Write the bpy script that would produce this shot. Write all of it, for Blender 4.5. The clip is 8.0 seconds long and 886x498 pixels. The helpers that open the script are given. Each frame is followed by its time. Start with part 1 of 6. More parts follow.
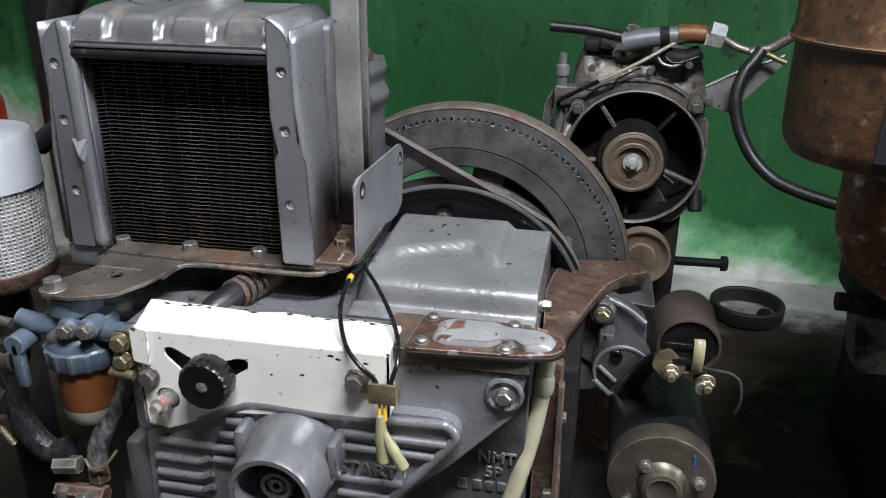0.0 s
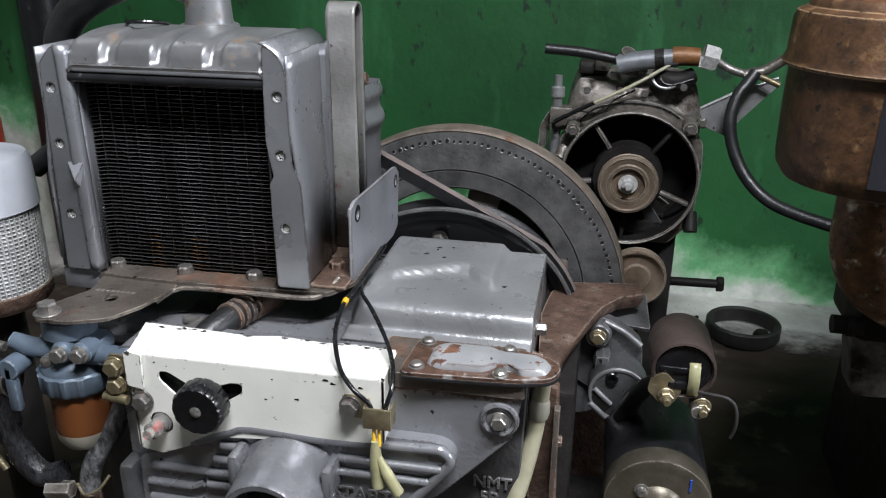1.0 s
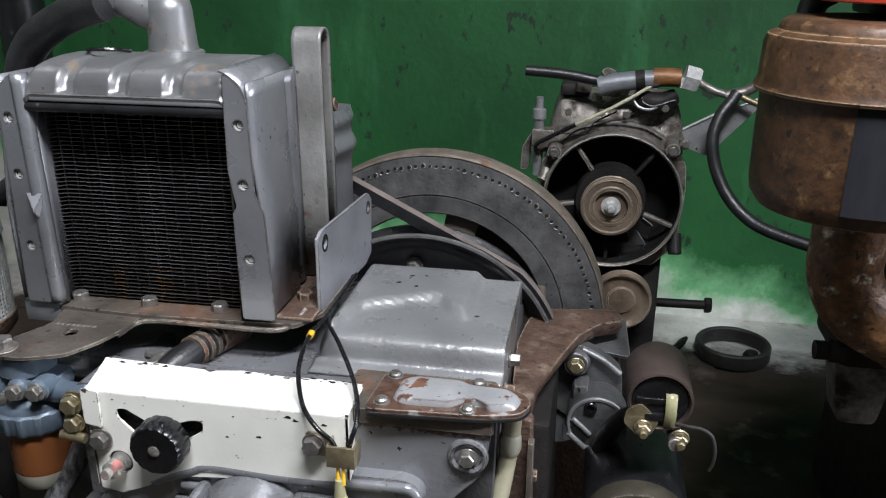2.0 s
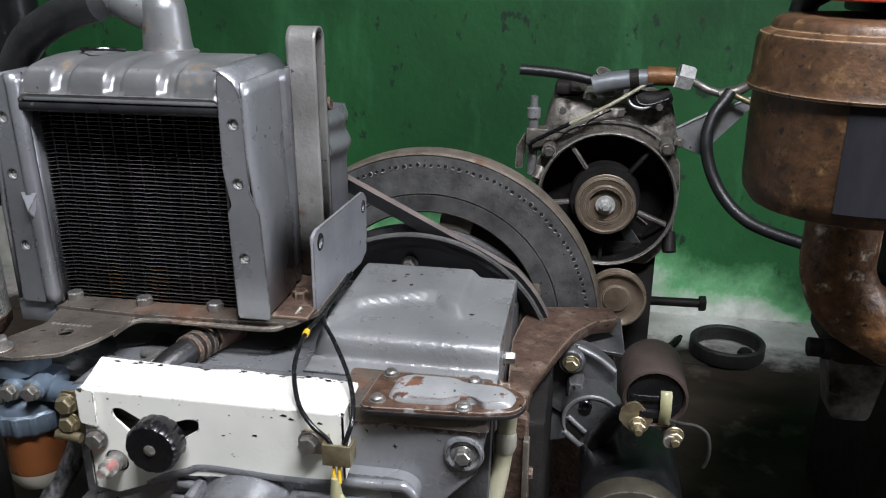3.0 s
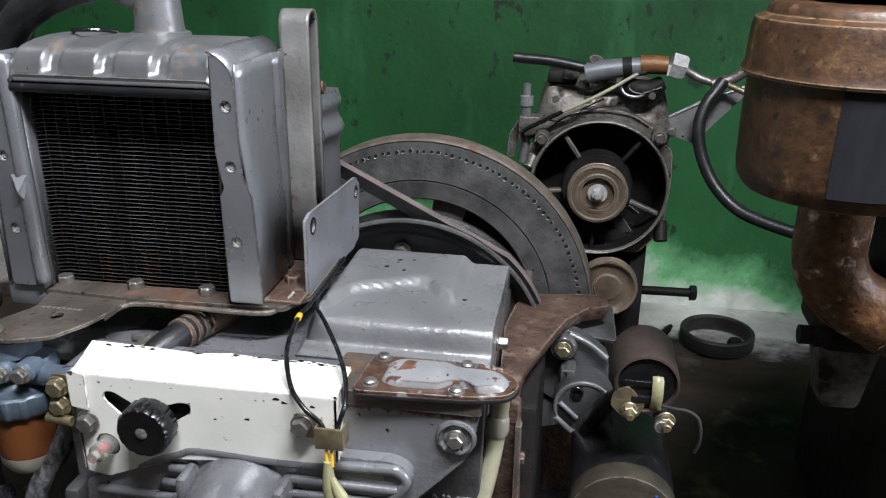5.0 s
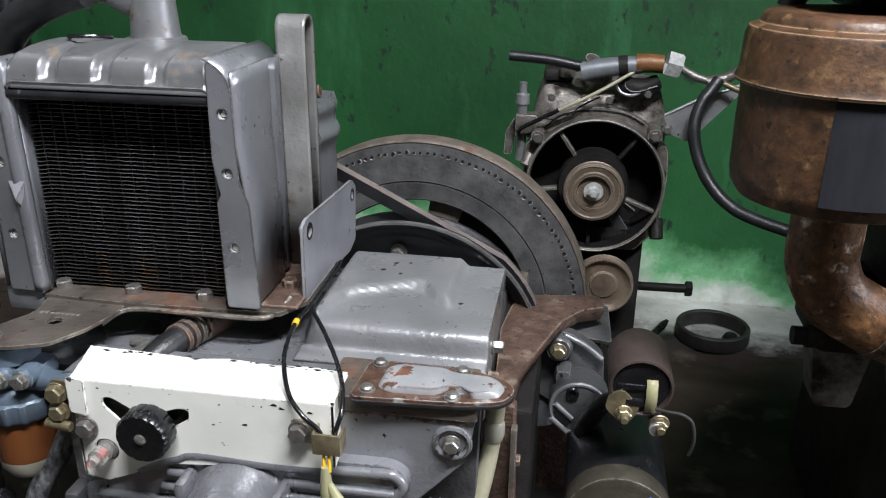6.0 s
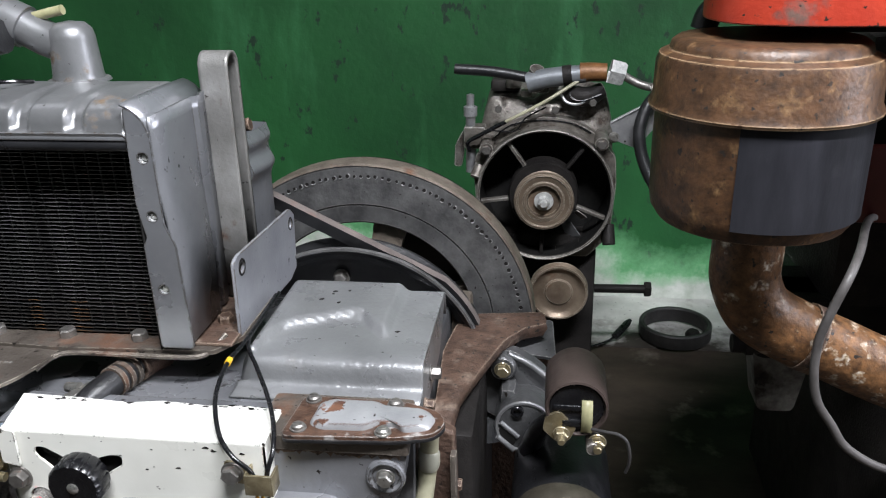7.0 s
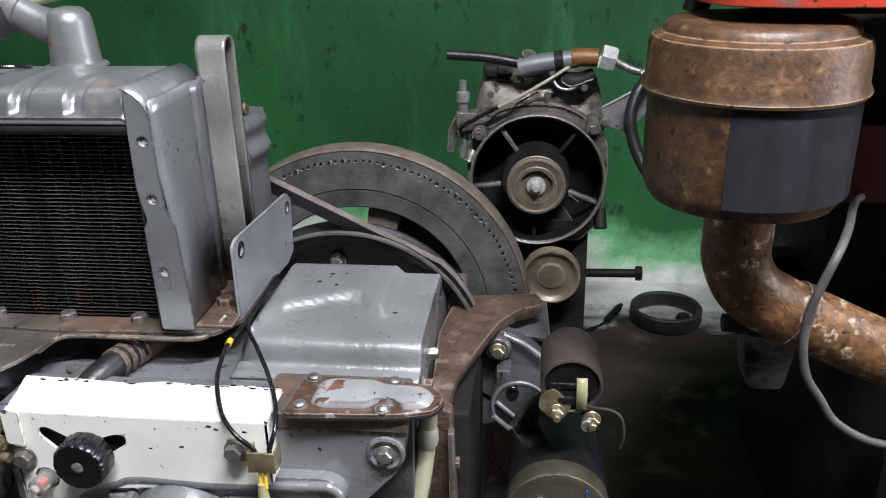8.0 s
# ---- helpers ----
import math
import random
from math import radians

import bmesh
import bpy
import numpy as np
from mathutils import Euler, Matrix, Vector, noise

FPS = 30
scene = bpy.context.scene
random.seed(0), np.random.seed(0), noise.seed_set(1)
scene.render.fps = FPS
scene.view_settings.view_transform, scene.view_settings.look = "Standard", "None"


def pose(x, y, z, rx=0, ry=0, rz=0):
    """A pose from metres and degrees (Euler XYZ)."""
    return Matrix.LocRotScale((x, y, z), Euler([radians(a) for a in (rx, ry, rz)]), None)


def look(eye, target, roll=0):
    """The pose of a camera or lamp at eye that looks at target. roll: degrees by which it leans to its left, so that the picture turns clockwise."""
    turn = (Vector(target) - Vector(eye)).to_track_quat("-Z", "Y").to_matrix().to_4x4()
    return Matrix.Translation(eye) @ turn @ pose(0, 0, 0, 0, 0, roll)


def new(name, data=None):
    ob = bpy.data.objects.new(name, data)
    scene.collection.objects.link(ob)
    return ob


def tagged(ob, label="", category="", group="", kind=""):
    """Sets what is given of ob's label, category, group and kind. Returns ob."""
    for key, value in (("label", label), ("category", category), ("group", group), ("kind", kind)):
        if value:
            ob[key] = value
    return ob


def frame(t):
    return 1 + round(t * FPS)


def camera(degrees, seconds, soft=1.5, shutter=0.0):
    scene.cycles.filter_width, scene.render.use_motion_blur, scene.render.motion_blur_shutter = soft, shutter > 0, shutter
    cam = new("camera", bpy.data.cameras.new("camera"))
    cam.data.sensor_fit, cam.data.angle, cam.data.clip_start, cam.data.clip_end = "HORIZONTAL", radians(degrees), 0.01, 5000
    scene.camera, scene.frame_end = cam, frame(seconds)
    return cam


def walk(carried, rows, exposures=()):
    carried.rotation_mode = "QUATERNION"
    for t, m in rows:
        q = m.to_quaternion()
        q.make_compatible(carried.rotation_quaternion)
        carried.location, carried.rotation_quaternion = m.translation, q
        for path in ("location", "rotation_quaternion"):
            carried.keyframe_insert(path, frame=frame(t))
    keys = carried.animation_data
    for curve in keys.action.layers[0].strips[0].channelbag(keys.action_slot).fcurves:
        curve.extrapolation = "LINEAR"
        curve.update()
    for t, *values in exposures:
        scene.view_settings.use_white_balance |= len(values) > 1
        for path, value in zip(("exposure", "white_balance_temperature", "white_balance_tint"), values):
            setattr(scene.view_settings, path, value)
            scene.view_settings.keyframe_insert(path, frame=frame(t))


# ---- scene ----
cam = camera(57.0, 8.0, 1.15)
METRES, EYE, TILT, LEAN, TURN = 0.16, 0.75, 0.0, 0.0, 11.1
ROWS = [
    (0.0, 0.0, 0.0, 0.0, 0.16, -22.57, -0.39),
    (0.5, -0.0357, -0.0356, 0.0171, 0.14, -21.81, -0.57),
    (1.0, 0.0084, 0.0085, 0.0285, -0.04, -21.32, -0.49),
    (1.5, 0.0613, 0.0763, 0.0151, -0.22, -20.69, -0.24),
    (2.0, 0.1477, 0.1251, 0.0465, -0.45, -20.05, -0.12),
    (2.2, 0.1792, 0.1191, 0.0571, -0.51, -20.02, 0.02),
    (3.5, 0.1138, 0.1114, 0.0227, -1.03, -20.18, -0.3),
    (4.0, 0.0947, 0.1133, 0.0066, -1.15, -20.45, -0.56),
    (4.5, 0.1175, 0.1434, 0.0124, -1.35, -20.51, -0.7),
    (4.7, 0.1255, 0.1167, 0.0094, -1.32, -20.58, -0.62),
    (5.8, 0.1382, 0.1063, 0.0537, -1.55, -21.17, -0.5),
    (6.0, 0.1388, 0.1123, 0.0912, -1.59, -21.38, -0.55),
    (6.5, 0.3005, 0.0628, 0.2284, -2.74, -21.47, -0.0),
    (7.0, 0.3971, 0.1399, 0.2585, -3.74, -21.67, 1.24),
    (7.5, 0.3616, 0.0912, 0.2521, -4.19, -21.83, 1.61),
    (8.0, 0.3574, 0.0689, 0.2457, -4.53, -22.45, 1.33),
]
walk(cam, [(t, pose(0, 0, EYE, TILT, LEAN, TURN) @ pose(METRES * x, METRES * y, METRES * z, 90 + pitch, roll, yaw)) for t, x, y, z, yaw, pitch, roll in ROWS],
     ((0.0, -0.10), (4.5, -0.09), (6.0, 0.0), (6.5, 0.02), (7.2, 0.10), (8.0, 0.10)))

FLOOR = -0.05

# ---- world and light ----
world = bpy.data.worlds.new("world")
world.use_nodes = True
world.node_tree.nodes["Background"].inputs["Color"].default_value = (0.5, 0.6, 0.7, 1)
world.node_tree.nodes["Background"].inputs["Strength"].default_value = 0.02
scene.world = world


def area(name, eye, target, sx, sy, watts, colour=(0.915, 0.940, 1.0)):
    data = bpy.data.lights.new(name, "AREA")
    data.shape, data.size, data.size_y, data.energy, data.color = "RECTANGLE", sx, sy, watts, colour
    ob = new(name, data)
    ob.matrix_basis = look(eye, target)
    return ob


area("tube_light", (0.42, -0.05, 1.95), (0.05, 0.80, 0.2), 1.0, 0.08, 85)
area("window_light", (2.36, 0.35, 1.25), (0.0, 0.6, 0.6), 0.7, 1.0, 42, (0.86, 0.89, 1.0))
# Unseen rear lamp, added to brighten the left part of the wall.
area("rear_wall_fill_light", (-1.15, 1.05, 1.95), (-0.6, 1.5, 0.2), 0.10, 0.9, 3)


# ---- materials ----
def rgba(c):
    return (c[0], c[1], c[2], 1.0)


def mat(name, c1, c2, rough=0.5, metal=0.0, scale=40.0, wear=None, wear_amount=0.0, wear_scale=25.0, wear_soft=0.06,
        bump=0.15, bump_scale=300.0, streak=(1, 1, 1), rough_var=0.15, clear=0.0, wear_rough=0.85, specks=0.0, edge=None, edge_amount=0.5, edge_radius=0.0022):
    m = bpy.data.materials.new(name)
    m.use_nodes = True
    nt = m.node_tree
    n, l = nt.nodes, nt.links
    bsdf = n["Principled BSDF"]
    tc = n.new("ShaderNodeTexCoord")
    mp = n.new("ShaderNodeMapping")
    mp.inputs["Scale"].default_value = streak
    l.new(tc.outputs["Object"], mp.inputs["Vector"])
    a = n.new("ShaderNodeTexNoise")
    a.inputs["Scale"].default_value, a.inputs["Detail"].default_value, a.inputs["Roughness"].default_value = scale, 7, 0.65
    l.new(mp.outputs[0], a.inputs["Vector"])
    r = n.new("ShaderNodeValToRGB")
    r.color_ramp.elements[0].position, r.color_ramp.elements[1].position = 0.3, 0.7
    r.color_ramp.elements[0].color, r.color_ramp.elements[1].color = rgba(c1), rgba(c2)
    l.new(a.outputs["Fac"], r.inputs["Fac"])
    colour = r.outputs["Color"]
    big = n.new("ShaderNodeTexNoise")
    big.inputs["Scale"].default_value, big.inputs["Detail"].default_value = scale * 0.35 + 4, 4
    l.new(tc.outputs["Object"], big.inputs["Vector"])
    tone = n.new("ShaderNodeMapRange")
    tone.inputs["From Min"].default_value, tone.inputs["From Max"].default_value = 0.3, 0.7
    tone.inputs["To Min"].default_value, tone.inputs["To Max"].default_value = 0.78, 1.14
    l.new(big.outputs["Fac"], tone.inputs["Value"])
    mul = n.new("ShaderNodeVectorMath")
    mul.operation = "SCALE"
    l.new(colour, mul.inputs[0])
    l.new(tone.outputs[0], mul.inputs["Scale"])
    colour = mul.outputs[0]
    rr = n.new("ShaderNodeMapRange")
    rr.inputs["To Min"].default_value, rr.inputs["To Max"].default_value = max(0.03, rough - rough_var), min(1.0, rough + rough_var)
    b = n.new("ShaderNodeTexNoise")
    b.inputs["Scale"].default_value, b.inputs["Detail"].default_value = scale * 2.7, 5
    l.new(mp.outputs[0], b.inputs["Vector"])
    l.new(b.outputs["Fac"], rr.inputs["Value"])
    roughness = rr.outputs[0]
    if wear:
        w = n.new("ShaderNodeTexNoise")
        w.inputs["Scale"].default_value, w.inputs["Detail"].default_value, w.inputs["Roughness"].default_value = wear_scale, 8, 0.6
        l.new(tc.outputs["Object"], w.inputs["Vector"])
        wr = n.new("ShaderNodeMapRange")
        low = 0.70 - 0.4 * wear_amount
        wr.inputs["From Min"].default_value, wr.inputs["From Max"].default_value = low, low + wear_soft
        l.new(w.outputs["Fac"], wr.inputs["Value"])
        mx = n.new("ShaderNodeMix")
        mx.data_type = "RGBA"
        l.new(wr.outputs[0], mx.inputs[0])
        l.new(colour, mx.inputs[6])
        wc = n.new("ShaderNodeValToRGB")
        wc.color_ramp.elements[0].color, wc.color_ramp.elements[1].color = rgba(wear[0]), rgba(wear[1])
        wc.color_ramp.elements[0].position, wc.color_ramp.elements[1].position = 0.35, 0.65
        l.new(b.outputs["Fac"], wc.inputs["Fac"])
        l.new(wc.outputs["Color"], mx.inputs[7])
        colour = mx.outputs[2]
        rm = n.new("ShaderNodeMix")
        l.new(wr.outputs[0], rm.inputs[0])
        l.new(roughness, rm.inputs[2])
        rm.inputs[3].default_value = wear_rough
        roughness = rm.outputs[0]
        if metal:
            mm = n.new("ShaderNodeMix")
            l.new(wr.outputs[0], mm.inputs[0])
            mm.inputs[2].default_value, mm.inputs[3].default_value = metal, 0.1
            l.new(mm.outputs[0], bsdf.inputs["Metallic"])
    def over(fac, tint):
        x = n.new("ShaderNodeMix")
        x.data_type = "RGBA"
        l.new(fac, x.inputs[0])
        l.new(colour, x.inputs[6])
        x.inputs[7].default_value = rgba(tint)
        return x.outputs[2]

    if edge:
        bv = n.new("ShaderNodeBevel")
        bv.samples = 4
        bv.inputs["Radius"].default_value = edge_radius
        ge = n.new("ShaderNodeNewGeometry")
        dot = n.new("ShaderNodeVectorMath")
        dot.operation = "DOT_PRODUCT"
        l.new(bv.outputs[0], dot.inputs[0])
        l.new(ge.outputs["Normal"], dot.inputs[1])
        er = n.new("ShaderNodeMapRange")
        er.inputs["From Min"].default_value, er.inputs["From Max"].default_value = 0.985, 0.90
        l.new(dot.outputs["Value"], er.inputs["Value"])
        en = n.new("ShaderNodeTexNoise")
        en.inputs["Scale"].default_value, en.inputs["Detail"].default_value, en.inputs["Roughness"].default_value = 110, 6, 0.7
        l.new(tc.outputs["Object"], en.inputs["Vector"])
        et = n.new("ShaderNodeMapRange")
        lo = 0.62 - 0.3 * edge_amount
        et.inputs["From Min"].default_value, et.inputs["From Max"].default_value = lo, lo + 0.05
        l.new(en.outputs["Fac"], et.inputs["Value"])
        em = n.new("ShaderNodeMath")
        em.operation = "MULTIPLY"
        l.new(er.outputs[0], em.inputs[0])
        l.new(et.outputs[0], em.inputs[1])
        colour = over(em.outputs[0], edge)
    if specks:
        sn = n.new("ShaderNodeTexNoise")
        sn.inputs["Scale"].default_value, sn.inputs["Detail"].default_value = 170, 3
        l.new(tc.outputs["Object"], sn.inputs["Vector"])
        st_ = n.new("ShaderNodeMapRange")
        st_.inputs["From Min"].default_value, st_.inputs["From Max"].default_value = 0.76 - 0.1 * specks, 0.80 - 0.1 * specks
        l.new(sn.outputs["Fac"], st_.inputs["Value"])
        colour = over(st_.outputs[0], (0.02, 0.016, 0.013))
    l.new(colour, bsdf.inputs["Base Color"])
    l.new(roughness, bsdf.inputs["Roughness"])
    if not wear:
        bsdf.inputs["Metallic"].default_value = metal
    bsdf.inputs["Coat Weight"].default_value = clear
    if bump:
        c = n.new("ShaderNodeTexNoise")
        c.inputs["Scale"].default_value, c.inputs["Detail"].default_value = bump_scale, 4
        l.new(mp.outputs[0], c.inputs["Vector"])
        bp = n.new("ShaderNodeBump")
        bp.inputs["Strength"].default_value, bp.inputs["Distance"].default_value = bump, 0.002
        l.new(c.outputs["Fac"], bp.inputs["Height"])
        l.new(bp.outputs[0], bsdf.inputs["Normal"])
    return m


RUST = ((0.055, 0.025, 0.014), (0.16, 0.07, 0.035))
GRIME = ((0.012, 0.011, 0.010), (0.05, 0.045, 0.04))
m_grey = mat("grey_engine_paint", (0.215, 0.218, 0.232), (0.30, 0.303, 0.318), 0.28, 0.50, 9, GRIME, 0.14, 34, bump=0.22, bump_scale=190, specks=0.7, edge=(0.05, 0.042, 0.036), edge_amount=0.6)
m_belt = mat("worn_belt_rubber", (0.10, 0.085, 0.08), (0.20, 0.165, 0.15), 0.5, 0, 40, ((0.17, 0.085, 0.06), (0.28, 0.16, 0.125)), 0.34, 9, 0.08, bump=0.3)
m_pulley = mat("black_pulley_paint", (0.010, 0.010, 0.011), (0.030, 0.030, 0.031), 0.4, 0.2, 30, bump=0.1)
# Engine grey again, lightened: the steep light on the head cover is in the colour.
m_cover = mat("lit_grey_cover_paint", (0.23, 0.233, 0.238), (0.31, 0.312, 0.316), 0.31, 0.45, 12, ((0.05, 0.043, 0.033), (0.13, 0.115, 0.095)), 0.22, 16, 0.16, bump=0.32, bump_scale=170, wear_rough=0.5, specks=0.5, edge=(0.06, 0.05, 0.045), edge_amount=0.5)
m_grey_dirty = mat("dirty_grey_casting", (0.045, 0.045, 0.047), (0.11, 0.111, 0.117), 0.45, 0.3, 18, GRIME, 0.40, 18, 0.2, bump=0.3, bump_scale=260)
m_rad = mat("grey_radiator_paint", (0.22, 0.225, 0.24), (0.33, 0.335, 0.355), 0.30, 0.60, 10, ((0.07, 0.05, 0.035), (0.16, 0.10, 0.06)), 0.05, 26, bump=0.08, bump_scale=200, specks=0.55, edge=(0.08, 0.065, 0.05), edge_amount=0.75)
m_tank = mat("silver_tank_paint", (0.19, 0.193, 0.197), (0.28, 0.28, 0.285), 0.38, 0.6, 14, ((0.08, 0.05, 0.025), (0.22, 0.13, 0.05)), 0.20, 24, bump=0.08, specks=0.6, edge=(0.10, 0.07, 0.045), edge_amount=0.4)
m_white = mat("white_enamel", (0.80, 0.79, 0.72), (0.85, 0.84, 0.78), 0.32, 0.0, 8, ((0.015, 0.012, 0.010), (0.07, 0.05, 0.035)), 0.04, 55, 0.02, bump=0.05, specks=0.25, edge=(0.03, 0.024, 0.02), edge_amount=0.30)
m_rust = mat("brown_rust", (0.035, 0.019, 0.013), (0.115, 0.068, 0.047), 0.66, 0.15, 80, ((0.14, 0.105, 0.08), (0.26, 0.20, 0.155)), 0.38, 34, 0.18, bump=0.9, bump_scale=200, specks=1.2, edge=(0.27, 0.20, 0.15), edge_amount=0.9, edge_radius=0.003)
m_rustplate = mat("rusty_grey_plate", (0.066, 0.054, 0.045), (0.160, 0.138, 0.117), 0.42, 0.4, 24, RUST, 0.42, 18, 0.16, bump=0.4, specks=1.1, edge=(0.34, 0.30, 0.25), edge_amount=0.6, edge_radius=0.0016)
m_lid = mat("rust_edged_grey_paint", (0.30, 0.305, 0.315), (0.40, 0.40, 0.405), 0.33, 0.4, 26, ((0.06, 0.025, 0.014), (0.17, 0.075, 0.04)), 0.27, 42, 0.03, bump=0.2, specks=0.6, edge=(0.10, 0.045, 0.028), edge_amount=0.9, edge_radius=0.0030)
m_lidrust = mat("rusty_lid_rim", (0.045, 0.024, 0.017), (0.14, 0.078, 0.052), 0.45, 0.3, 90, ((0.20, 0.18, 0.17), (0.34, 0.32, 0.30)), 0.33, 60, 0.08, bump=0.4, specks=0.9, edge=(0.32, 0.30, 0.28), edge_amount=0.8, edge_radius=0.0016)
m_black = mat("black_rubber", (0.007, 0.007, 0.008), (0.020, 0.020, 0.021), 0.40, 0.0, 60, bump=0.25, specks=0.3)
m_loom = mat("oily_woven_loom", (0.004, 0.004, 0.005), (0.032, 0.032, 0.035), 0.25, 0.0, 260, bump=0.8, bump_scale=380, streak=(1, 1, 0.35))
m_plastic = mat("black_plastic", (0.004, 0.004, 0.005), (0.009, 0.009, 0.010), 0.26, 0.0, 60, bump=0.06)
m_blackpaint = mat("black_motor_paint", (0.007, 0.007, 0.008), (0.018, 0.018, 0.020), 0.33, 0.0, 30, ((0.03, 0.03, 0.03), (0.08, 0.075, 0.07)), 0.12, 60, bump=0.12)
m_iron = mat("dark_cast_iron", (0.070, 0.069, 0.070), (0.20, 0.197, 0.195), 0.46, 0.6, 34, ((0.05, 0.038, 0.028), (0.11, 0.085, 0.065)), 0.10, 30, 0.2, bump=0.3, bump_scale=220, specks=0.6, edge=(0.25, 0.24, 0.23), edge_amount=0.7)
# Pale colour for the light caught on the lower lip of each pit.
m_dimple = mat("bright_pit_glint", (0.12, 0.117, 0.114), (0.34, 0.335, 0.33), 0.45, 0.4, 240, GRIME, 0.3, 260, 0.2, bump=0.2)
m_rim = mat("worn_iron_rim", (0.13, 0.105, 0.085), (0.26, 0.22, 0.18), 0.5, 0.5, 50, RUST, 0.3, 40, 0.2, bump=0.3)
m_alu = mat("dull_aluminium", (0.26, 0.26, 0.265), (0.42, 0.42, 0.425), 0.45, 0.7, 30, GRIME, 0.25, 30, 0.2, bump=0.25, specks=0.7)
m_dirtyalu = mat("grimy_aluminium", (0.075, 0.064, 0.053), (0.27, 0.25, 0.225), 0.40, 0.5, 38, ((0.010, 0.008, 0.007), (0.055, 0.038, 0.028)), 0.44, 30, 0.12, bump=0.4, specks=0.8, edge=(0.42, 0.40, 0.37), edge_amount=0.85, edge_radius=0.003)
m_castalu = mat("dull_cast_aluminium", (0.075, 0.075, 0.077), (0.19, 0.19, 0.192), 0.38, 0.55, 26, GRIME, 0.30, 30, 0.18, bump=0.3, specks=0.9, edge=(0.34, 0.33, 0.32), edge_amount=0.7)
m_bright = mat("bright_worn_steel", (0.45, 0.43, 0.40), (0.68, 0.66, 0.62), 0.28, 0.85, 60, RUST, 0.16, 60, 0.12, bump=0.2)
m_zinc = mat("zinc_bolt", (0.30, 0.285, 0.26), (0.55, 0.54, 0.51), 0.32, 0.85, 90, RUST, 0.28, 120, 0.15, bump=0.15)
m_nut = mat("bright_nut_face", (0.40, 0.40, 0.39), (0.72, 0.72, 0.70), 0.35, 0.45, 160, GRIME, 0.25, 180, 0.2, bump=0.2)
m_brass = mat("yellow_zinc", (0.26, 0.215, 0.125), (0.46, 0.39, 0.25), 0.33, 0.8, 90, GRIME, 0.28, 120, 0.15, bump=0.15, edge=(0.6, 0.55, 0.42), edge_amount=0.6, edge_radius=0.0008)
m_rustbolt = mat("rusted_bolt", (0.15, 0.14, 0.13), (0.30, 0.285, 0.265), 0.45, 0.75, 90, RUST, 0.30, 120, 0.2, bump=0.3)
m_fin = mat("black_radiator_fin", (0.006, 0.006, 0.006), (0.25, 0.245, 0.24), 0.42, 0.4, 26, ((0.008, 0.007, 0.007), (0.03, 0.027, 0.024)), 0.33, 20, 0.2, bump=0.2, streak=(1, 1, 0.3))
# Black for the radiator core, and for shade inside fan, cover and nose.
m_core_and_shade = mat("black_core_and_shade", (0.006, 0.006, 0.006), (0.018, 0.017, 0.016), 0.6, 0.0, 60, bump=0.2)
m_finrust = mat("rusted_radiator_fin", (0.006, 0.006, 0.006), (0.12, 0.11, 0.10), 0.45, 0.4, 60, ((0.09, 0.035, 0.008), (0.34, 0.16, 0.04)), 0.42, 26, 0.12, bump=0.2)
m_fintube = mat("black_cooling_tube", (0.010, 0.010, 0.010), (0.075, 0.072, 0.070), 0.5, 0.3, 120, bump=0.2)
m_blue = mat("blue_grey_castings", (0.072, 0.098, 0.128), (0.120, 0.154, 0.196), 0.4, 0.2, 30, GRIME, 0.12, 50, 0.1, bump=0.1, specks=0.5, edge=(0.3, 0.34, 0.37), edge_amount=0.5)
m_beige = mat("aged_translucent_hose", (0.27, 0.255, 0.17), (0.40, 0.38, 0.27), 0.35, 0.0, 40, ((0.2, 0.17, 0.1), (0.3, 0.26, 0.16)), 0.15, 30, 0.2, bump=0.1)
m_yellow = mat("yellow_wire", (0.75, 0.42, 0.02), (0.85, 0.52, 0.04), 0.4, bump=0)
m_sleeve = mat("yellowed_sleeve", (0.24, 0.23, 0.12), (0.36, 0.34, 0.2), 0.35, 0, 80, bump=0.05)
m_braid = mat("braided_sleeve", (0.006, 0.006, 0.007), (0.26, 0.26, 0.27), 0.34, 0.3, 210, bump=0.9, bump_scale=320, streak=(1, 1, 0.6))
m_solenoid = mat("brown_primer_can", (0.036, 0.026, 0.023), (0.072, 0.052, 0.045), 0.46, 0.2, 30, bump=0.2, specks=0.4)
m_tank_red = mat("chipped_red_paint", (0.36, 0.030, 0.015), (0.52, 0.055, 0.025), 0.42, 0.0, 18, ((0.05, 0.025, 0.02), (0.16, 0.09, 0.07)), 0.34, 22, 0.08, bump=0.15, specks=1.0, edge=(0.06, 0.03, 0.025), edge_amount=0.8)
m_canister = mat("rusted_canister_paint", (0.026, 0.014, 0.008), (0.115, 0.056, 0.026), 0.46, 0.1, 90, ((0.14, 0.064, 0.022), (0.36, 0.215, 0.10)), 0.35, 62, 0.22, bump=0.22, bump_scale=260, wear_rough=0.55, specks=1.0, edge=(0.40, 0.27, 0.16), edge_amount=0.8)
m_pipe = mat("flaking_rusty_pipe", (0.035, 0.017, 0.009), (0.22, 0.105, 0.042), 0.45, 0.1, 120, ((0.36, 0.27, 0.16), (0.68, 0.62, 0.53)), 0.33, 84, 0.12, bump=0.5, bump_scale=160, wear_rough=0.5, specks=1.0)
m_label = mat("dark_worn_label", (0.004, 0.004, 0.005), (0.030, 0.030, 0.036), 0.50, 0.0, 16, ((0.035, 0.035, 0.040), (0.12, 0.12, 0.13)), 0.36, 12, 0.25, bump=0.08, streak=(1, 1, 0.25), wear_rough=0.55)
